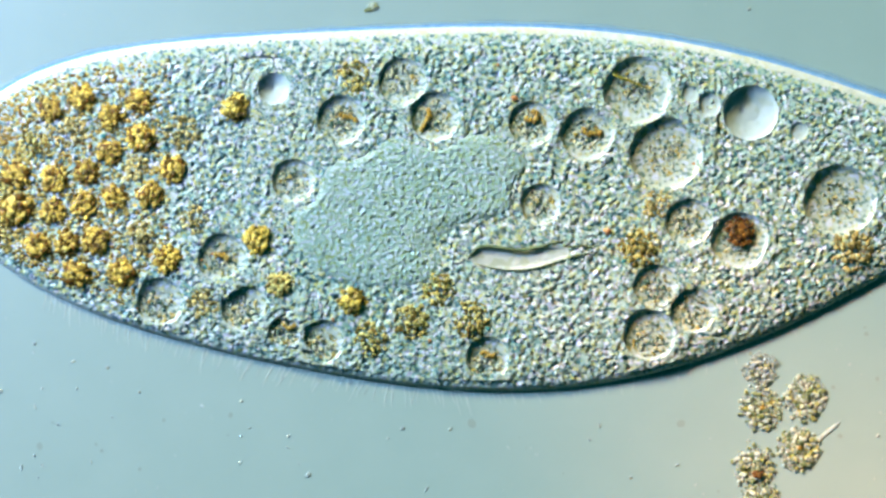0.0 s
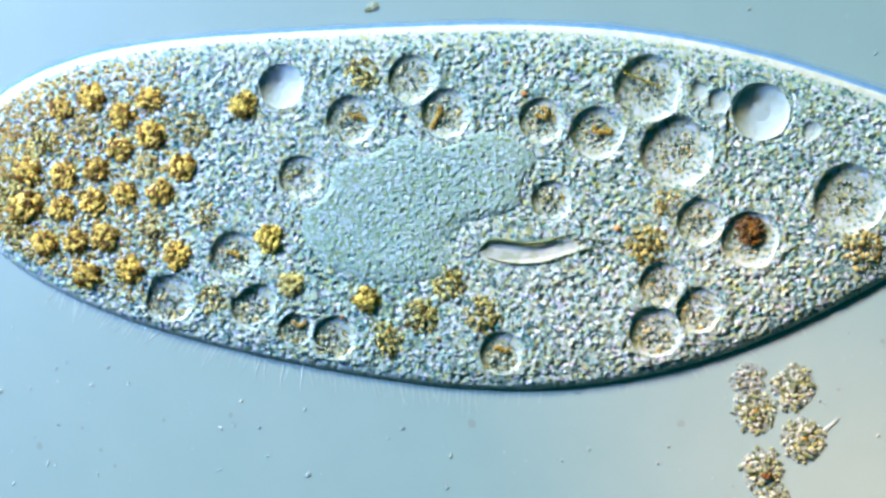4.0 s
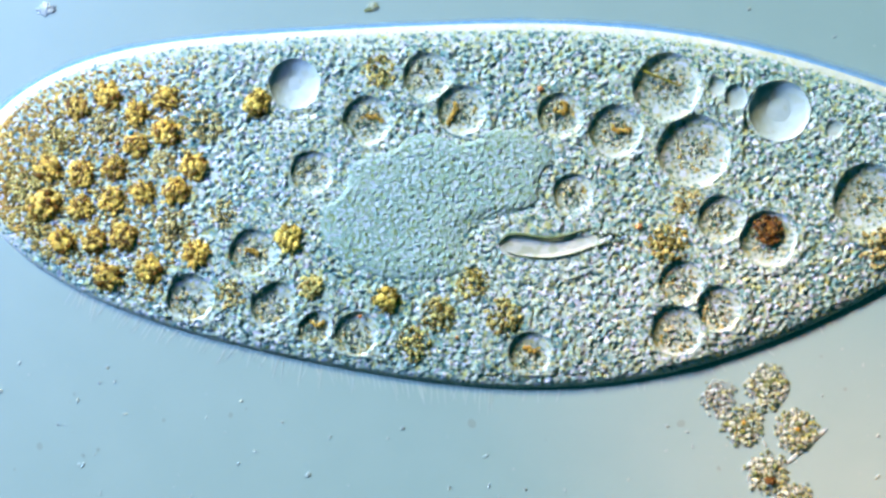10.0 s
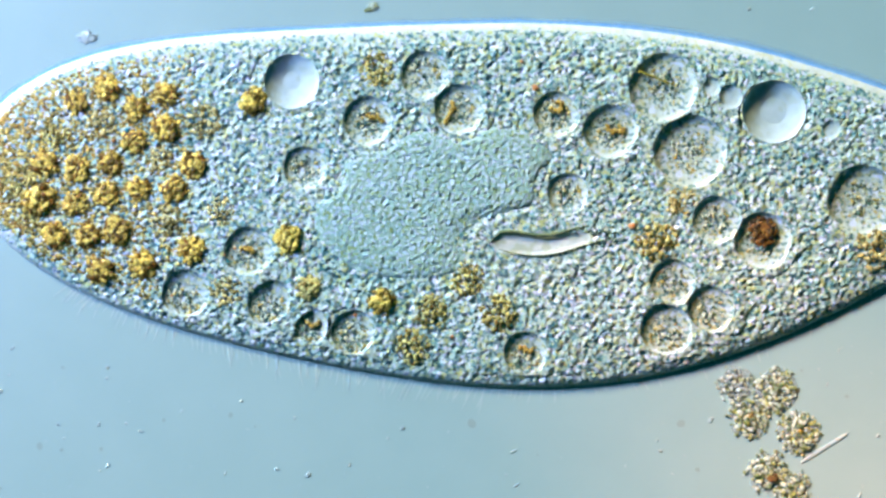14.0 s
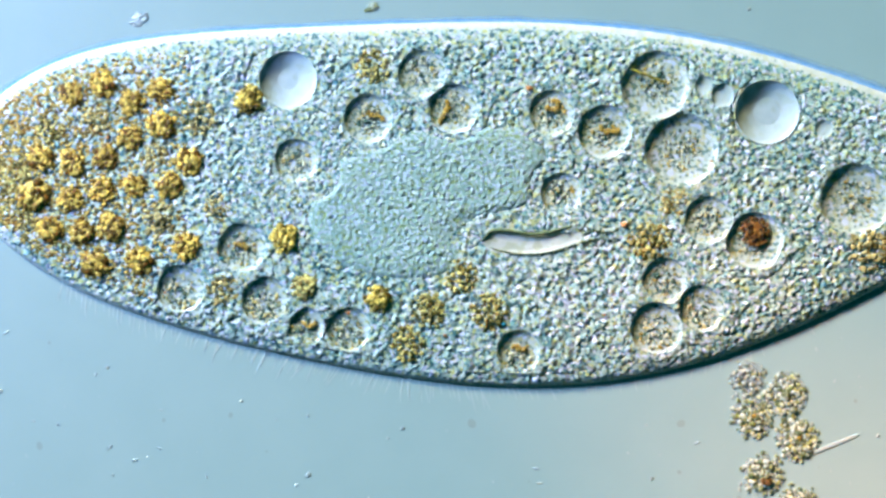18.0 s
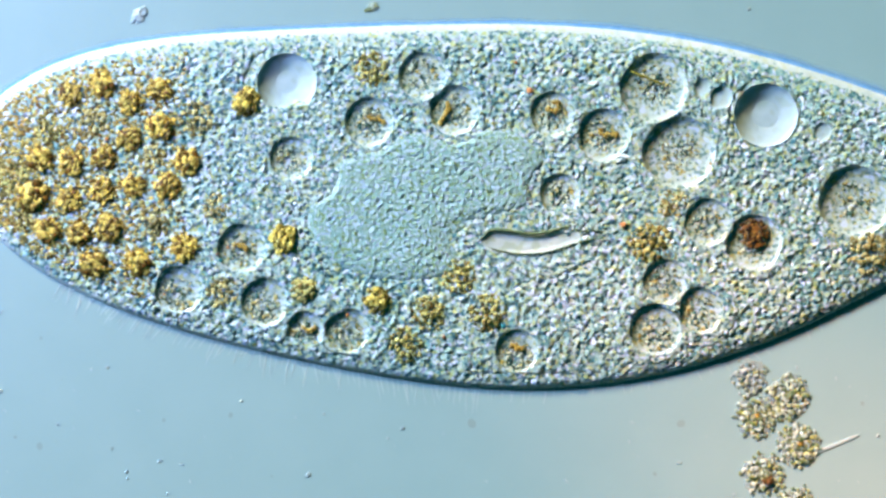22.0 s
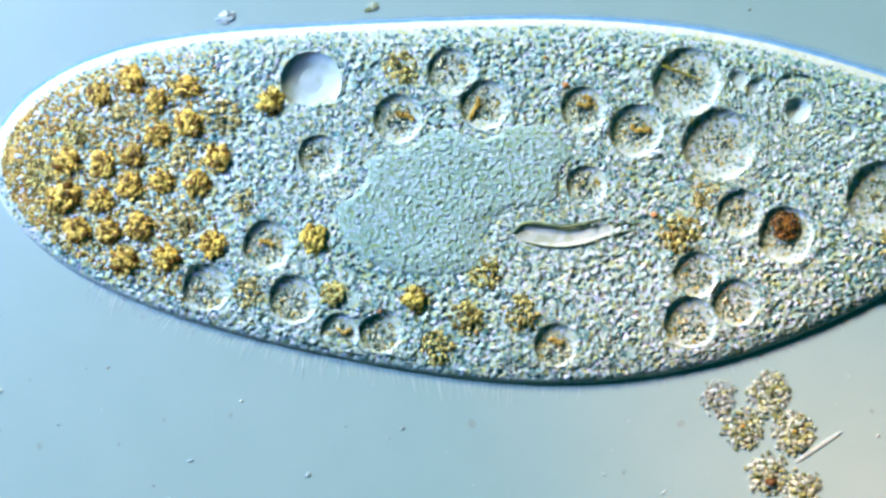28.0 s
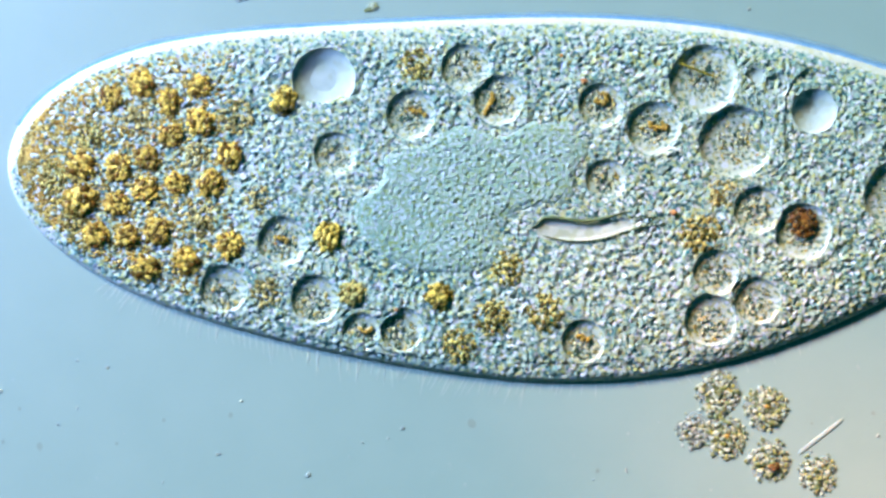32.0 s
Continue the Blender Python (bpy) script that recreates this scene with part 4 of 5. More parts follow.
def swelling_vacuole(key):
    radius = 0.047
    widest = max(r for t, r in SWELL[key])
    ob = part("contractile_vacuole", swelling_floor(widest, 0.0004, WALL_DEPTH + 0.0006), CLEAR, cell, "clear round contractile vacuole that swells and empties")
    most = max(lean(key, t) for t, r in SWELL[key])
    least = min(r for t, r in SWELL[key])

    def wall_height(d, x, y):
        return -WALL_DEPTH * (1 - (1 + d / WALL_REACH) ** 1.6) - 0.0026 * (1 - math.exp(d / 0.0028)) - 0.0004 + 0 * x

    for index in range(FOLDS):
        a = 2 * math.pi * index / FOLDS
        way = np.array(INNER[key][2])
        hole = widest + 0.006 + (float(np.hypot(*(way[0] - way[-1]))) if key == "k15" else 0.004)
        need = math.sqrt(max(0, hole ** 2 - (most * math.cos(a)) ** 2)) - most * math.sin(a) - least
        width = min(need, room_behind(key, a))

        def fold_height(d, x, y):
            return -0.0004 + min(1, d / 0.0025) * granular(x, y) - 0.004 * max(0, d / width - 0.75)

        fold = part("gel_fold", ring_strip("gel_fold", key, index, radius, np.linspace(0, width, 6 + int(width / 0.0017)), fold_height, CYTOPLASM), None, ob)
        FOLD_ROWS.append((fold, fold_rows(key, index, radius, 20 if key == "k14" else 9)))
        wall = part("vacuole_wall", ring_strip("vacuole_wall", key, index, radius, np.linspace(-WALL_REACH, 0, 16), wall_height, CLEAR), None, ob)
        FOLD_ROWS.append((wall, fold_rows(key, index, radius, 0)))
    return ob


ICO = {}


def ico(level):
    if level not in ICO:
        bm = bmesh.new()
        bmesh.ops.create_icosphere(bm, subdivisions=level, radius=1)
        ICO[level] = (np.array([v.co for v in bm.verts]), [tuple(v.index for v in f.verts) for f in bm.faces])
        bm.free()
    return ICO[level]


def lumpy_ball(seed, lumps=26, flat=0.5, small=0.26, big=0.46, core=0.72, gain=0.7):
    """A mulberry of unit radius, flattened."""
    rng = np.random.default_rng(seed)
    v, f = ico(4)
    c = rng.standard_normal((lumps, 3))
    c /= np.linalg.norm(c, axis=1)[:, None]
    size = rng.uniform(small, big, lumps)
    dist = np.linalg.norm(v[:, None, :] - c[None], axis=2) / size[None]
    bump = np.sqrt(np.maximum(0, 1 - dist ** 2)) * size[None]
    r = core + gain * bump.max(1) + rng.uniform(-0.015, 0.015, len(v))
    out = v * np.minimum(r, 1.12)[:, None]
    out[:, 2] *= flat
    return mesh_of("lumpy_ball", out, f)


def grain_heap(seed, count, radius, size, height, hollow=0.0, flat=0.6, slim=1.7):
    """Loose grains strewn over a disc, joined."""
    rng = np.random.default_rng(seed)
    v, f = ico(2)
    verts, faces = [], []
    for i in range(count):
        a, r = rng.uniform(0, 6.283), radius * math.sqrt(rng.uniform(hollow, 1))
        s = size * rng.uniform(0.4, 1.4)
        long = rng.uniform(1.0, slim)
        turn = rng.uniform(0, 3.14)
        p = v * rng.uniform(0.65, 1.2, len(v))[:, None] * np.array((s * long, s, s * flat))
        ca, sa_ = math.cos(turn), math.sin(turn)
        p = np.stack((p[:, 0] * ca - p[:, 1] * sa_, p[:, 0] * sa_ + p[:, 1] * ca, p[:, 2]), 1)
        p = p + np.array((r * math.cos(a), r * math.sin(a), height * (1 - 0.7 * (r / radius) ** 2) * rng.uniform(0.3, 1)))
        b = len(verts)
        verts.extend(map(tuple, p))
        faces.extend(tuple(b + k for k in q) for q in f)
    return mesh_of("grain_heap", verts, faces)


def rod(length, radius, bend=0.0, waves=0.0, taper=0.6, steps=12):
    """A slim rod along x, with round ends; it may bow or wave."""
    verts, faces, n = [], [], 8
    for i in range(steps + 1):
        t = i / steps
        r = radius * min(1, math.sqrt(max(1e-4, 1 - (2 * t - 1) ** 6))) * (1 - (1 - taper) * t)
        x = (t - 0.5) * length
        y = bend * length * (4 * t * (1 - t) - 0.5) + 0.07 * length * waves * math.sin(t * 6.283 * 1.6) * (waves > 0)
        for k in range(n):
            a = 2 * math.pi * k / n
            verts.append((x, y + r * math.cos(a), r * math.sin(a)))
    for i in range(steps):
        for k in range(n):
            a, b = i * n + k, i * n + (k + 1) % n
            faces.append((a, b, b + n, a + n))
    faces.append(tuple(reversed(range(n))))
    faces.append(tuple(steps * n + k for k in range(n)))
    return mesh_of("rod", verts, faces)


# ---- the slide ----
def box(name, sx, sy, z0, z1):
    bm = bmesh.new()
    bmesh.ops.create_cube(bm, size=1)
    for vert in bm.verts:
        vert.co = (vert.co.x * sx, vert.co.y * sy, z0 if vert.co.z < 0 else z1)
    me = bpy.data.meshes.new(name)
    bm.to_mesh(me)
    bm.free()
    return me


slide = part("ground", box("ground", 9, 7, -0.12, 0.0), GLASS)
tagged(slide, "pale blue-grey glass microscope slide under pond water", "slide", kind="structure")

# ---- the cell and all that is in it ----
cell = new("paramecium")
tagged(cell, "large slipper-shaped ciliate full of golden algae and round vacuoles", "microbe")
part("pellicle", cell_body(), CYTOPLASM, cell, "granular blue-grey cytoplasm under a glassy pellicle")
MOVING = {}


def nucleus():
    verts, faces, n, rings = [], [], 480, 120
    verts.append((0, 0, 0.003))
    for k in range(1, rings + 1):
        s = k / rings
        for i in range(n):
            a = 2 * math.pi * i / n
            r = NUCLEUS_SHAPE[0]
            for h in range(1, 7):
                r += NUCLEUS_SHAPE[2 * h - 1] * math.cos(h * a) + NUCLEUS_SHAPE[2 * h] * math.sin(h * a)
            d = r * (1 - s)
            x, y = r * s * math.cos(a), r * s * math.sin(a)
            verts.append((x, y, 0.0036 * (1 - math.exp(-d / 0.013)) - 0.0014 * math.exp(-d / 0.005)))
    v = np.array(verts)
    fade = np.clip(v[:, 2] / 0.002, 0, 1)
    home = np.array(INNER["m1"][2]).mean(0)
    v[:, 2] += fade * (0.0004 * sample(FINE, v[:, 0], v[:, 1]) + 0.00026 * sample(MEDIUM, v[:, 0], v[:, 1]))
    for key in POCKETS:
        near = pocket_gap(key, v[:, 0] + home[0], v[:, 1] + home[1])
        w = np.clip((near - 0.003) / (0.028 if key == "g1" else 0.014), 0, 1)
        v[:, 2] = (v[:, 2] + 0.0022) * w * w * (3 - 2 * w) - 0.0022
        v[:, 2] = np.where(near < 0.003, -0.016, v[:, 2])
    for i in range(n):
        faces.append((0, 1 + i, 1 + (i + 1) % n))
    for k in range(rings - 1):
        for i in range(n):
            a, b = 1 + k * n + i, 1 + k * n + (i + 1) % n
            faces.append((a, a + n, b + n, b))
    return mesh_of("nucleus", v, faces)


def gullet_mesh(key):
    """A sausage-shaped pocket, blunt in front and slim behind."""
    me = bowl(0.024, 0.0028, 71, key, stretch=3.6, bend=0.28, wall=0.3, rough=0.9, blunt=0.62)
    for vert in me.vertices:
        away = math.hypot(vert.co.x / 0.086, vert.co.y / 0.024)
        share = min(1.0, max(0.0, (1.7 - away) / 0.7))
        vert.co.y *= 1 + share * (-0.14 - 2.2 * (min(0.08, max(-0.08, vert.co.x)) + 0.03))
    me.materials[0] = GULLET
    return me


def lip_mesh():
    """The wavy upper lip of the gullet, curled down at its blunt end."""
    me = rod(0.185, 0.0037, taper=0.5, steps=36)
    for vert in me.vertices:
        t = vert.co.x / 0.185 + 0.5
        vert.co.y += 0.0055 * math.cos(6.283 * 1.25 * (t - 0.16)) - 0.016 * max(0, 0.12 - t) / 0.12
        vert.co.z *= 0.5
    return me


def mulberry(seed, count, size, core, flat, jitter=0.25):
    """A ball of crowded round lumps of unit radius, flattened, with deep gaps between the lumps."""
    rng = np.random.default_rng(seed)
    v, f = ico(2)
    verts, faces = [], []
    base, base_faces = ico(3)
    verts.extend(map(tuple, base * core * np.array((1, 1, flat))))
    faces.extend(base_faces)
    for i in range(count):
        up, a = rng.uniform(-0.1, 1), rng.uniform(0, 6.283)
        ring = math.sqrt(max(0.0, 1 - up * up))
        s = size * rng.uniform(0.5, 1.45)
        r = (1 - s) * rng.uniform(1 - jitter, 1.0)
        p = v * rng.uniform(0.8, 1.15, len(v))[:, None] * np.array((s * rng.uniform(0.8, 1.6), s, s)) + r * np.array((ring * math.cos(a), ring * math.sin(a), up))
        p[:, 2] *= flat
        b = len(verts)
        verts.extend(map(tuple, p))
        faces.extend(tuple(b + k for k in q) for q in f)
    return mesh_of("mulberry", verts, faces)


BALLS = [mulberry(20 + i, 100 + 6 * i, 0.13, 0.71, 0.6, 0.35) for i in range(9)]
for b in BALLS:
    b.materials.append(ALGA)


LUMPS = [mulberry(260 + i, 9, 0.42, 0.6, 0.7, 0.3) for i in range(3)]
for b in LUMPS:
    b.materials.append(AMBER)


def rim_mesh():
    """The thin lower rim of the gullet, a shallow bow."""
    me = rod(0.158, 0.0016, taper=0.7, steps=30)
    for vert in me.vertices:
        vert.co.y += -0.0232 + 0.0175 * (vert.co.x / 0.08) ** 2
        vert.co.z *= 0.8
    return me


def build_inner():
    rng = random.Random(5)
    for index, (key, (kind, radius, way)) in enumerate(INNER.items()):
        lift, turn = 0.0, 0.0
        skirt = max(0.006, min(0.032, 0.8 * (min(float(edge_distance(x, y)) for x, y in way) - radius)))
        if kind == "macronucleus":
            ob = part(kind, nucleus(), NUCLEAR, cell, "large smooth kidney-shaped grey-blue macronucleus")
        elif kind == "gullet":
            ob = part(kind, gullet_mesh(key), None, cell, "pale sausage-shaped gullet with a dark upper lip")
            lip = part("gullet_lip", lip_mesh(), LIP, ob, "dark green upper lip")
            lip.location = (-0.002, 0.0175, 0.0016)
            rim = part("gullet_rim", rim_mesh(), LIP, ob, "thin dark green lower rim")
            rim.location = (0, 0, 0.0024)
            for length, y, tilt in ((0.062, 0.0105, -3), (0.07, -0.004, 7)):
                fold = part("gullet_fold", rod(length, 0.0014, bend=0.04, taper=0.4), LIP, ob, "faint fold trailing behind the gullet")
                fold.matrix_basis = pose(0.113, y, 0.0026, 0, 0, tilt)
            turn = 4
        elif kind == "algal_cell":
            special = {"a23": LOOSE, "a22": YELLOW, "a24": YELLOW, "a25": YELLOW}.get(key)
            ob = part(kind, mulberry(61 + index, 80, 0.155, 0.68, 0.6, 0.35) if special else BALLS[index % 9], special, cell)
            ob.scale = (radius * 1.1, radius * rng.uniform(1.02, 1.12), radius * 0.56)
            lift, turn = -0.0015, rng.uniform(0, 360)
        elif kind == "food_clump":
            faded = key in ("l33", "l34", "l35", "l36", "l37", "l38", "l32", "l42")
            ob = part(kind, (grain_heap(100 + index, 80, 0.95, 0.105, 0.2, flat=0.5) if faded else grain_heap(100 + index, 150, 1.0, 0.088, 0.34, flat=0.55)), FAINT if faded else LOOSE, cell,
                      "faded grey-yellow cluster of food grains" if faded else "loose olive-brown cluster of food grains")
            ob.scale = (radius * 1.14, radius * 1.1, radius * 0.7)
            lift = -0.0006 if faded else -0.002
            turn = rng.uniform(0, 360)
        elif kind == "contractile_vacuole":
            ob = swelling_vacuole(key)
        elif kind == "vesicle":
            me = bowl(radius, radius * 0.16, index, key, rough=0.3, wall=0.12, skirt=0.042, round_share=0.8)
            me.materials[0] = CLEAR
            ob = part(kind, me, None, cell, "clear round empty vesicle")
        elif kind == "refractile_granule":
            ob = part(kind, lumpy_ball(300 + index, 5, 0.7), RED, cell, "shiny red-orange refractile granule")
            ob.scale = (radius * 0.75, radius * 0.7, radius * 0.6)
            lift = 0.001
        else:
            ob = part(kind, bowl(radius, radius * (0.16 if POCKETS[key][4] else 0.09), index, key, skirt=skirt, wall=0.13, round_share=0.66), None, cell, "round glassy food vacuole with grainy contents")
            many = int(radius * 4200)
            grains = part("food_residue", grain_heap(200 + index, many, radius * 0.94, 0.0021, 0.0006, flat=0.45, slim=1.9), GRAINS, ob, "grey-yellow grainy food residue")
            base = -radius * 0.16 if POCKETS[key][4] else 0.0014
            grains.location.z = base + 0.0014
            tagged(grains, kind="stuff")
            if key in ("v7", "v9", "v1", "v4", "v11", "v6", "v10"):
                lx, ly, way_on = rng.uniform(-0.3, 0.0) * radius, rng.uniform(0.1, 0.3) * radius, rng.uniform(-110, -50)
                for _ in range(rng.randint(4, 6)):
                    bit = part("food_lump", LUMPS[rng.randrange(3)], None, ob, "amber-brown food lump")
                    bit.matrix_basis = pose(lx, ly, base + 0.0035, 0, 0, rng.uniform(0, 360)) @ Matrix.Diagonal((0.0065, 0.0048, 0.0035, 1))
                    way_on += rng.uniform(-60, 60)
                    lx, ly = lx + 0.007 * math.cos(radians(way_on)), ly + 0.007 * math.sin(radians(way_on))
            if key == "v17":
                ball = part("rusty_ball", mulberry(77, 150, 0.12, 0.6, 0.5, 0.55), RUST, ob, "dark rusty-brown ball of food")
                ball.scale, ball.location = (0.030, 0.031, 0.014), (-0.001, 0.016, base + 0.004)
            if key == "v12":
                needle = part("crystal", rod(0.07, 0.0022, taper=0.9), OLIVE, ob, "thin olive crystal needle")
                needle.location, needle.rotation_euler = (-0.012, 0.017, base + 0.0075), (0, 0, radians(-21))
        MOVING[key] = (ob, lift, turn)


build_inner()


def yellow_grains():
    """Fine golden grains packed into the blunt front end."""
    rng = np.random.default_rng(8)
    v, f = ico(2)
    along = LEFT_END + 0.6 * np.linspace(0, 1, 600) ** 2
    mids, halves = outline(along)
    rim_x, rim_y = np.concatenate((along, along)), np.concatenate((mids + halves, mids - halves))
    verts, faces = [], []
    while len(faces) < 4300 * len(f):
        x = LEFT_END + 0.02 + 0.38 * rng.uniform(0, 1) ** 1.7
        mid, half = outline(x)
        y = float(mid) + float(half) * rng.uniform(-0.86, 0.88)
        if np.hypot(rim_x - x, rim_y - y).min() < 0.021 or any(on_pocket_way(key, x, y, 0.002) for key in ("v1", "v2", "v3")):
            continue
        s = rng.uniform(0.0018, 0.0038)
        p = v * rng.uniform(0.65, 1.2, len(v))[:, None] * np.array((s * rng.uniform(1, 1.5), s, s * 0.45)) + np.array((x, y, float(plateau(x, y)) - 0.0003))
        b = len(verts)
        verts.extend(map(tuple, p))
        faces.extend(tuple(b + k for k in q) for q in f)
    ob = part("golden_granulation", mesh_of("golden_granulation", verts, faces), GOLDEN, cell, "fine golden-brown grains crowding the front end")
    tagged(ob, kind="stuff")


yellow_grains()


def fringe():
    """A low sloping band outside the upper edge: painted blue halo and blurred cilia."""
    verts, faces, n, m = [], [], 400, 6
    for i in range(n):
        x = LEFT_END + 0.02 + (RIGHT_END - LEFT_END - 0.1) * i / (n - 1)
        mid, half = outline(x)
        mid2, half2 = outline(x + 0.002)
        slope = float((mid2 + half2) - (mid + half)) / 0.002
        k = 1 / math.hypot(1, slope)
        width = 0.012 + 0.005 * min(1, max(0, (x + 0.1) / 0.7)) + 0.0015 * math.sin(i * 0.21) * math.sin(i * 0.083)
        for j in range(m):
            s = j / (m - 1)
            d = width * s - 0.003
            verts.append((x - slope * k * d, float(mid + half) + k * d, 0.0032 * (1 - s) ** 1.2 - 0.0004))
    for i in range(n - 1):
        for j in range(m - 1):
            a = i * m + j
            faces.append((a, a + m, a + m + 1, a + 1))
    me = mesh_of("fringe", verts, faces)
    layer = me.attributes.new("reach", "FLOAT", "POINT")
    layer.data.foreach_set("value", [(k % m) / (m - 1) for k in range(len(verts))])
    part("halo_fringe", me, HAZE, cell, "bluish optical halo with blurred cilia along the upper edge")


fringe()


def stray_granules():
    """Tiny orange refractile granules strewn through the gel."""
    rng = random.Random(44)
    me = lumpy_ball(340, 5, 0.6)
    me.materials.append(RED)
    for _ in range(14):
        x = rng.uniform(-0.7, 0.85)
        mid, half = outline(x)
        y = float(mid) + float(half) * rng.uniform(-0.8, 0.8)
        ob = part("refractile_granule", me, None, cell, "tiny orange refractile granule")
        s = rng.uniform(0.0024, 0.0048)
        ob.scale, ob.location = (s, s, s), (x, y, float(plateau(x, y)) + 0.0012)


stray_granules()


def teal_granules():
    """A few dark teal granules beside the nucleus and among the vacuoles."""
    rng = random.Random(52)
    me = lumpy_ball(350, 6, 0.6)
    me.materials.append(TEAL)
    for x, y in ((-0.165, 0.082), (0.19, 0.285), (0.32, -0.02), (-0.42, -0.03), (-0.60, 0.20), (0.62, 0.09), (0.08, -0.14)):
        ob = part("teal_granule", me, None, cell, "tiny dark teal granule")
        s = rng.uniform(0.0035, 0.006)
        ob.scale, ob.location = (s, s * 0.8, s * 0.6), (x, y, float(plateau(x, y)) + 0.0014)


teal_granules()


# cilia along the lower edge
def build_cilia():
    rng = random.Random(9)
    shapes = [rod(1.0, 0.1, bend=b, taper=0.25) for b in (-0.06, 0.02, 0.07)]
    for me in shapes:
        me.materials.append(HAIR)
    made = []
    x = -0.70
    while x < 0.92:
        mid, half = outline(x)
        mid2, half2 = outline(x + 0.002)
        slope = ((mid2 - half2) - (mid - half)) / 0.002
        y = float(mid - half)
        down = math.degrees(math.atan2(-1, float(slope)))
        size = rng.uniform(0.024, 0.056) * (1.0 if x < 0.05 else 0.6)
        ob = part("cilium", shapes[rng.randrange(3)], None, cell)
        ob.scale = (size, 0.025 * rng.uniform(0.6, 1.0), size * 0.045)
        made.append((ob, x, y + 0.004, down + rng.uniform(-6, 6), size, rng.uniform(0, 6.28)))
        x += rng.uniform(0.006, 0.013) if x < 0.1 else rng.uniform(0.016, 0.03)
    return made


CILIA = build_cilia()

# ---- loose matter in the water ----
CLUMPS = {}


def build_clumps():
    sizes = {"c1": (0.032, 60), "c2": (0.038, 100), "c3": (0.041, 85), "c4": (0.039, 130), "c5": (0.038, 100), "c6": (0.035, 80)}
    for i, (key, (radius, count)) in enumerate(sizes.items()):
        matter = BEADS if key == "c1" else DEBRIS
        ob = part("debris_clump", mulberry(400 + i, 85, 0.105 if key == "c4" else 0.09, 0.42 if key == "c4" else 0.25, 0.3, 0.6), matter)
        ob.scale = (radius, radius * 1.03, radius * 0.4)
        tagged(ob, "loose clump of pale glassy beads drifting in the water" if matter is BEADS else "loose clump of grey-yellow grains drifting in the water", "debris", "burst algae")
        loose = part("loose_debris", grain_heap(430 + i, int(count * 0.85), 1.04, 0.07, 0.1, hollow=0.02, flat=0.4, slim=1.4), matter, ob)
        tagged(loose, kind="stuff")
        part("jelly_film", lumpy_ball(460 + i, 30, 0.06, 0.18, 0.42, 0.62, 1.1), JELLY, ob, "pale see-through jelly under the grains")
        if key in ("c2", "c4", "c5"):
            bit = part("brown_grain", mulberry(450 + i, 30, 0.25, 0.6, 0.6, 0.3), RUST if key == "c5" else AMBER, ob, "brown food lump")
            bit.location = (0.2, -0.35, 0.2) if key == "c5" else (0.1, 0.05, 0.2)
            bit.scale = (0.3, 0.26, 0.26) if key == "c5" else (0.14, 0.12, 0.2)
        CLUMPS[key] = ob
    needle = part("needle", rod(0.102, 0.0036, taper=0.9), PALE)
    tagged(needle, "pale straight glassy rod beside the debris", "rod")
    needle.scale.z = 0.07
    CLUMPS["needle"] = needle
    worm = part("bacterium", rod(0.056, 0.003, waves=1.0, taper=0.9, steps=20), PALE)
    tagged(worm, "pale wavy swimming bacterium", "bacterium")
    worm.scale.z = 0.3
    CLUMPS["worm"] = worm
    wisp = part("debris_wisp", lumpy_ball(480, 60, 0.2, 0.12, 0.3, 0.3, 1.6), PALE)
    wisp.scale = (0.028, 0.018, 0.012)
    tagged(wisp, "faint pale wisp of debris drifting in the water", "debris")
    CLUMPS["wisp"] = wisp
    flake = part("debris_flake", mulberry(482, 14, 0.3, 0.35, 0.5, 0.6), DEBRIS)
    flake.matrix_basis = pose(-0.128, 0.427, 0.0004, 0, 0, 24) @ Matrix.Diagonal((0.021, 0.009, 0.004, 1))
    tagged(flake, "small yellowish flake of debris stuck to the slide", "debris")


build_clumps()

SPECKS = []


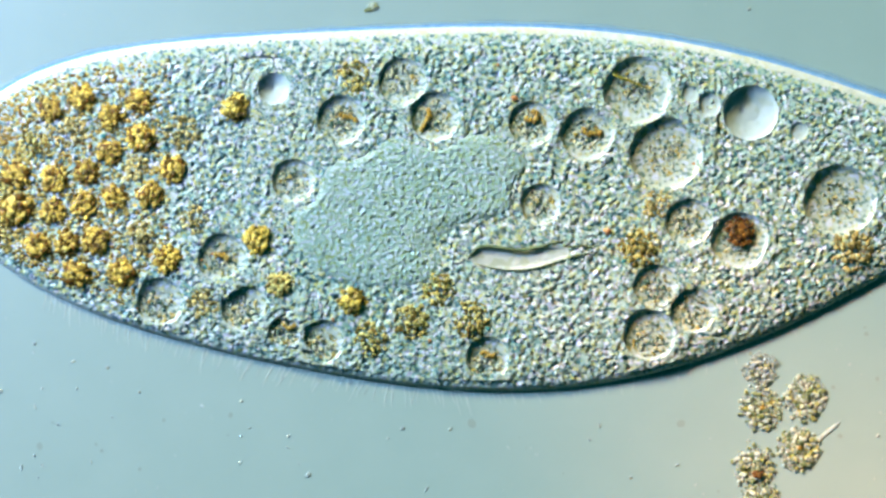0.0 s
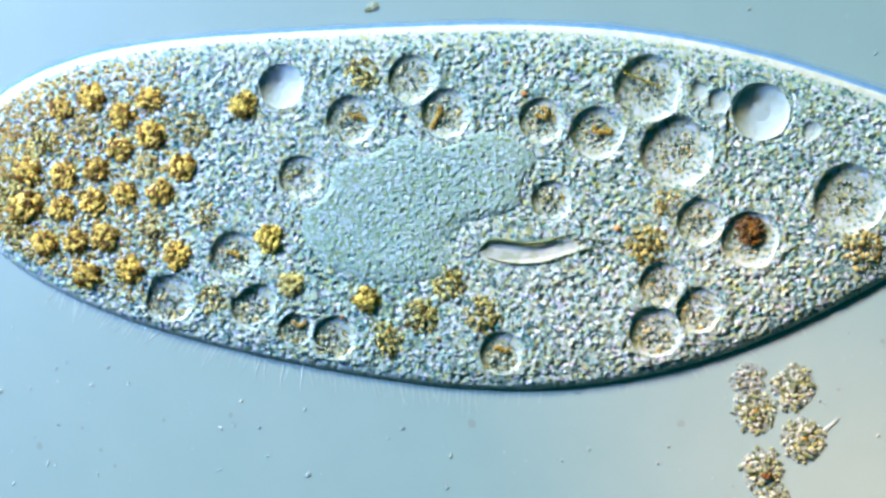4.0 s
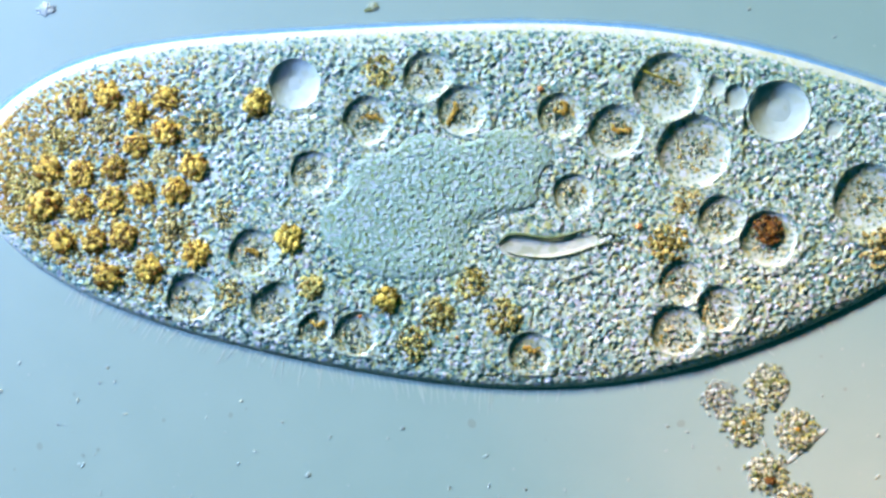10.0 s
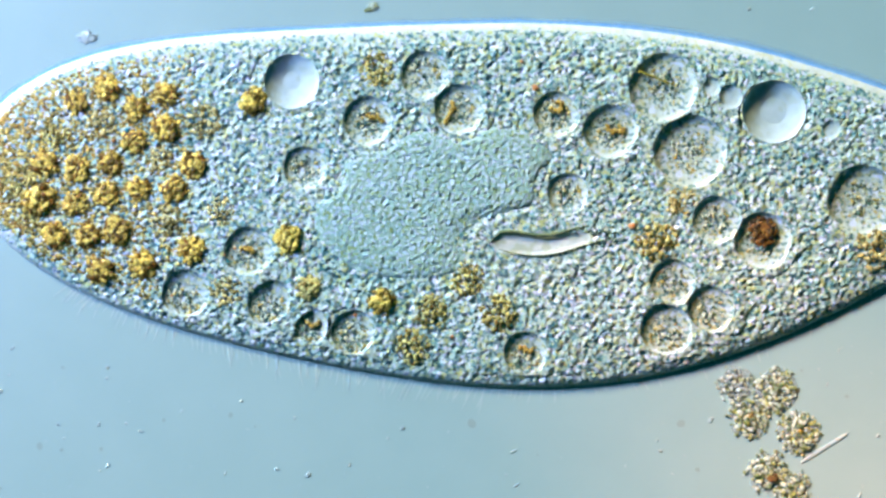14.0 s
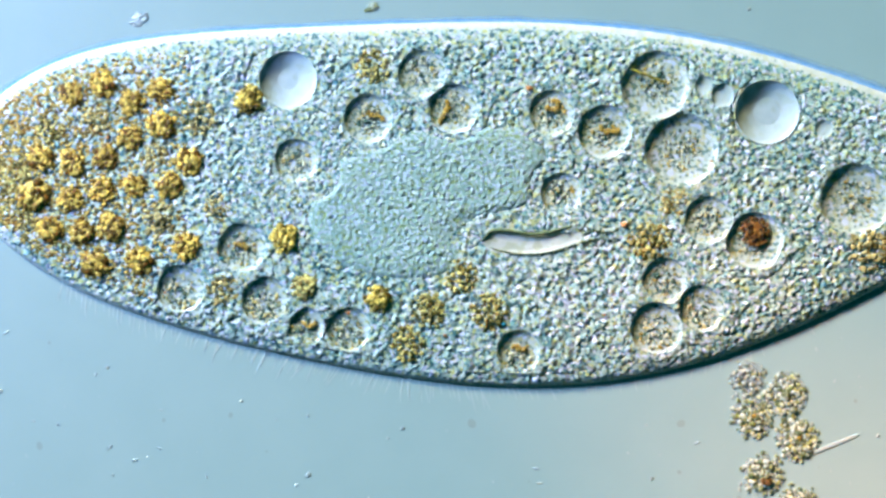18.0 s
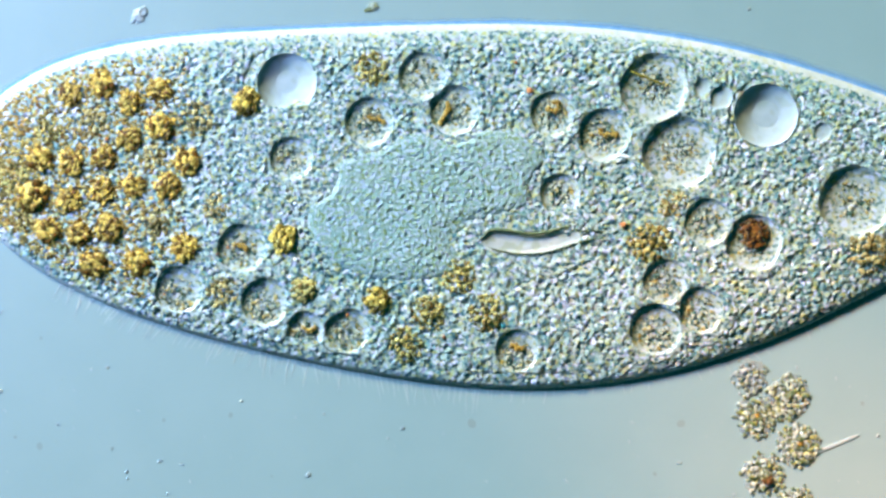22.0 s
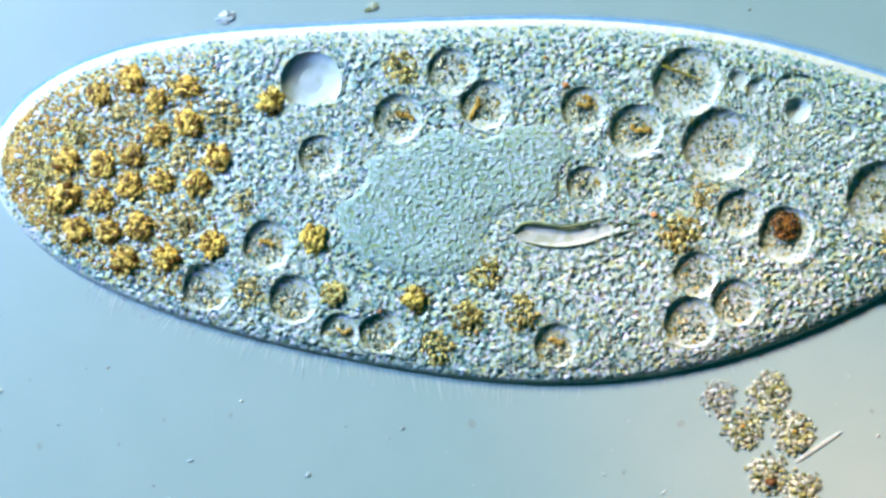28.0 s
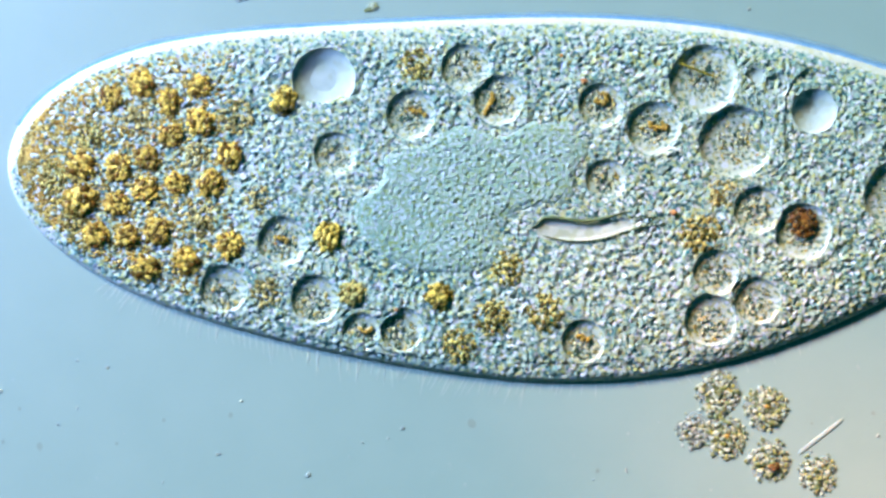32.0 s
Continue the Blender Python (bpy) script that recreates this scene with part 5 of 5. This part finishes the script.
def build_specks():
    rng = random.Random(31)
    v, f = ico(2)
    bead = lumpy_ball(491, 6, 0.16, 0.3, 0.6, 0.5, 1.0)
    dark = mesh_of("dark_bead", v * np.array((1, 0.8, 0.012)), f)
    for face in dark.polygons:
        face.use_smooth = False
    short = rod(2.4, 0.42, taper=0.9)
    for vert in short.vertices:
        vert.co.z *= 0.2
    for me, mat in ((bead, PALE), (dark, DARK_DUST), (short, PALE)):
        me.materials.append(mat)
    # dust that stays where it is
    fixed = ((-0.594, -0.209, 5), (-0.784, -0.251, 6), (-0.357, -0.269, 4), (-0.239, -0.399, 7), (-0.072, -0.317, 6),
             (-0.127, 0.431, 8), (0.541, 0.425, 5), (-0.681, -0.31, 4), (-0.098, -0.335, 4), (0.77, -0.33, 5))
    for x, y, s in fixed:
        ob = part("dust_speck", bead, None)
        ob.matrix_basis = pose(x, y, s * 0.0001, 0, 0, rng.uniform(-20, 20)) @ Matrix.Diagonal((s * 0.001, s * 0.0008, s * 0.0007, 1))
        tagged(ob, "tiny pale speck of dust on the slide", "dust", "dust on the slide")
    for x, y, s in ((0.051, -0.309, 9), (0.421, -0.309, 8), (-0.714, -0.349, 7), (-0.376, -0.294, 5), (-0.494, -0.303, 4)):
        ob = part("dust_speck", dark, None)
        ob.matrix_basis = pose(x, y, 0.0001, 0, 0, rng.uniform(0, 180)) @ Matrix.Diagonal((s * 0.001, s * 0.001, s * 0.001, 1))
        tagged(ob, "soft dark speck of dust on the slide", "dust", "dust on the slide")
    while len(SPECKS) < 170:
        x, y = rng.uniform(-0.85, 0.85), rng.uniform(-0.5, 0.5)
        mid, half = outline(x)
        if abs(y - float(mid)) < float(half) + 0.06:
            continue
        pick = rng.random()
        ob = part("bacterium", bead if pick < 0.45 else short if pick < 0.85 else dark, None)
        s = 0.0012 + 0.0036 * rng.uniform(0, 1) ** 2
        ob.scale = (s, s, s)
        tagged(ob, "tiny pale bacterium drifting in the water", "bacterium", "drifting bacteria")
        SPECKS.append((ob, x, y, s * 0.1))


build_specks()


# ---- what moves ----
def motions():
    walk(cell, [(t, pose(x, y, 0.0005, 0, 0, a)) for t, x, y, a in CELL_ROWS])
    for key, (kind, radius, way) in INNER.items():
        ob, lift, turn = MOVING[key]
        rows = []
        stops = [(t, x, y) for t, (x, y) in zip(PART_TIMES, way)]
        if key in SWELL:
            stops = [(t, *middle_at(key, t)) for t in sorted({*PART_TIMES, *(row[0] for row in SWELL[key])})]
            stops = [(t, x, y + lean(key, t)) for t, x, y in stops]
        for t, x, y in stops:
            z = float(plateau(x, y)) + lift
            e = 0.01
            tx = math.degrees(math.atan(float(plateau(x, y + e) - plateau(x, y - e)) / (2 * e)))
            ty = -math.degrees(math.atan(float(plateau(x + e, y) - plateau(x - e, y)) / (2 * e)))
            if key in POCKETS:
                tx = ty = 0.0
            rows.append((t, pose(x, y, z, tx, ty, 0) @ pose(0, 0, 0, 0, 0, turn)))
        walk(ob, rows)
    for ob, rows in FOLD_ROWS:
        walk(ob, rows)
    rng = random.Random(12)
    for ob, x, y, down, size, phase in CILIA:
        rows = []
        for i in range(33):
            a = down + 22 * math.sin(phase * 0.25 + x * 9 + i * 2.1) + rng.uniform(-5, 5)
            c, s = math.cos(radians(a)) * size / 2, math.sin(radians(a)) * size / 2
            rows.append((i, pose(x + c, y + s, -0.0003, 0, 0, a)))
        walk(ob, rows)
    for i, (key, rows) in enumerate(CLUMP_ROWS.items()):
        walk(CLUMPS[key], [(t, pose(x, y, 0.0012, 0, 0, 9 * math.sin(t * 0.7 + i))) for t, x, y in rows])
    walk(CLUMPS["needle"], [(t, pose(x, y, 0.0007, 0, 0, a)) for t, x, y, a in (
        (0, 0.664, -0.338, 40), (5.5, 0.664, -0.33, 42), (6.5, 0.67, -0.33, 44), (8, 0.652, -0.343, 44), (9.5, 0.642, -0.35, 42), (11, 0.65, -0.347, 40),
        (13, 0.662, -0.353, 37), (14, 0.675, -0.352, 32), (16.5, 0.687, -0.35, 26), (18, 0.69, -0.347, 22), (22.5, 0.691, -0.348, 22), (24, 0.66, -0.35, 40),
        (25.5, 0.665, -0.338, 38), (27.5, 0.661, -0.35, 36), (29, 0.677, -0.35, 30), (31, 0.66, -0.338, 38), (32, 0.668, -0.332, 38))])
    walk(CLUMPS["worm"], [(t, pose(x, y, 0.001, 0, 0, a)) for t, x, y, a in (
        (0, 0.40, -0.52, 60), (4, 0.43, -0.50, 60), (5, 0.45, -0.40, 30), (5.5, 0.441, -0.353, 12), (5.8, 0.433, -0.383, 4), (6.1, 0.429, -0.408, 2), (6.4, 0.435, -0.413, 8), (6.6, 0.439, -0.388, 8), (6.8, 0.437, -0.347, 8), (7, 0.419, -0.292, 16), (7.2, 0.322, -0.284, 0), (7.5, 0.2, -0.16, 20), (10, 0.19, -0.15, 20), (32, 0.19, -0.15, 20))])
    walk(CLUMPS["wisp"], [(t, pose(x, y, 0.0006, 0, 0, a)) for t, x, y, a in (
        (0, -0.74, 0.52, 0), (9, -0.72, 0.45, 10), (11, -0.68, 0.40, 5), (13, -0.649, 0.373, 0), (17, -0.56, 0.40, 20), (19, -0.53, 0.411, 35),
        (23, -0.54, 0.415, 50), (25.5, -0.45, 0.42, 40), (28, -0.385, 0.41, 20), (30, -0.379, 0.40, 0), (32, -0.36, 0.45, 0))])
    for ob, x, y, z in SPECKS:
        rows, px, py, a = [], x, y, rng.uniform(0, 360)
        vx, vy = rng.uniform(-0.012, 0.012), rng.uniform(-0.012, 0.012)
        for i in range(9):
            mid, half = outline(px)
            if abs(py - float(mid)) < float(half) + 0.07:
                vy = math.copysign(abs(vy) + 0.004, py - float(mid))
                py += 4 * vy
            rows.append((4 * i, pose(px, py, z, 0, 0, a)))
            px, py, a = px + 4 * vx + rng.uniform(-0.01, 0.01), py + 4 * vy + rng.uniform(-0.01, 0.01), a + rng.uniform(-50, 50)
        walk(ob, rows)


motions()
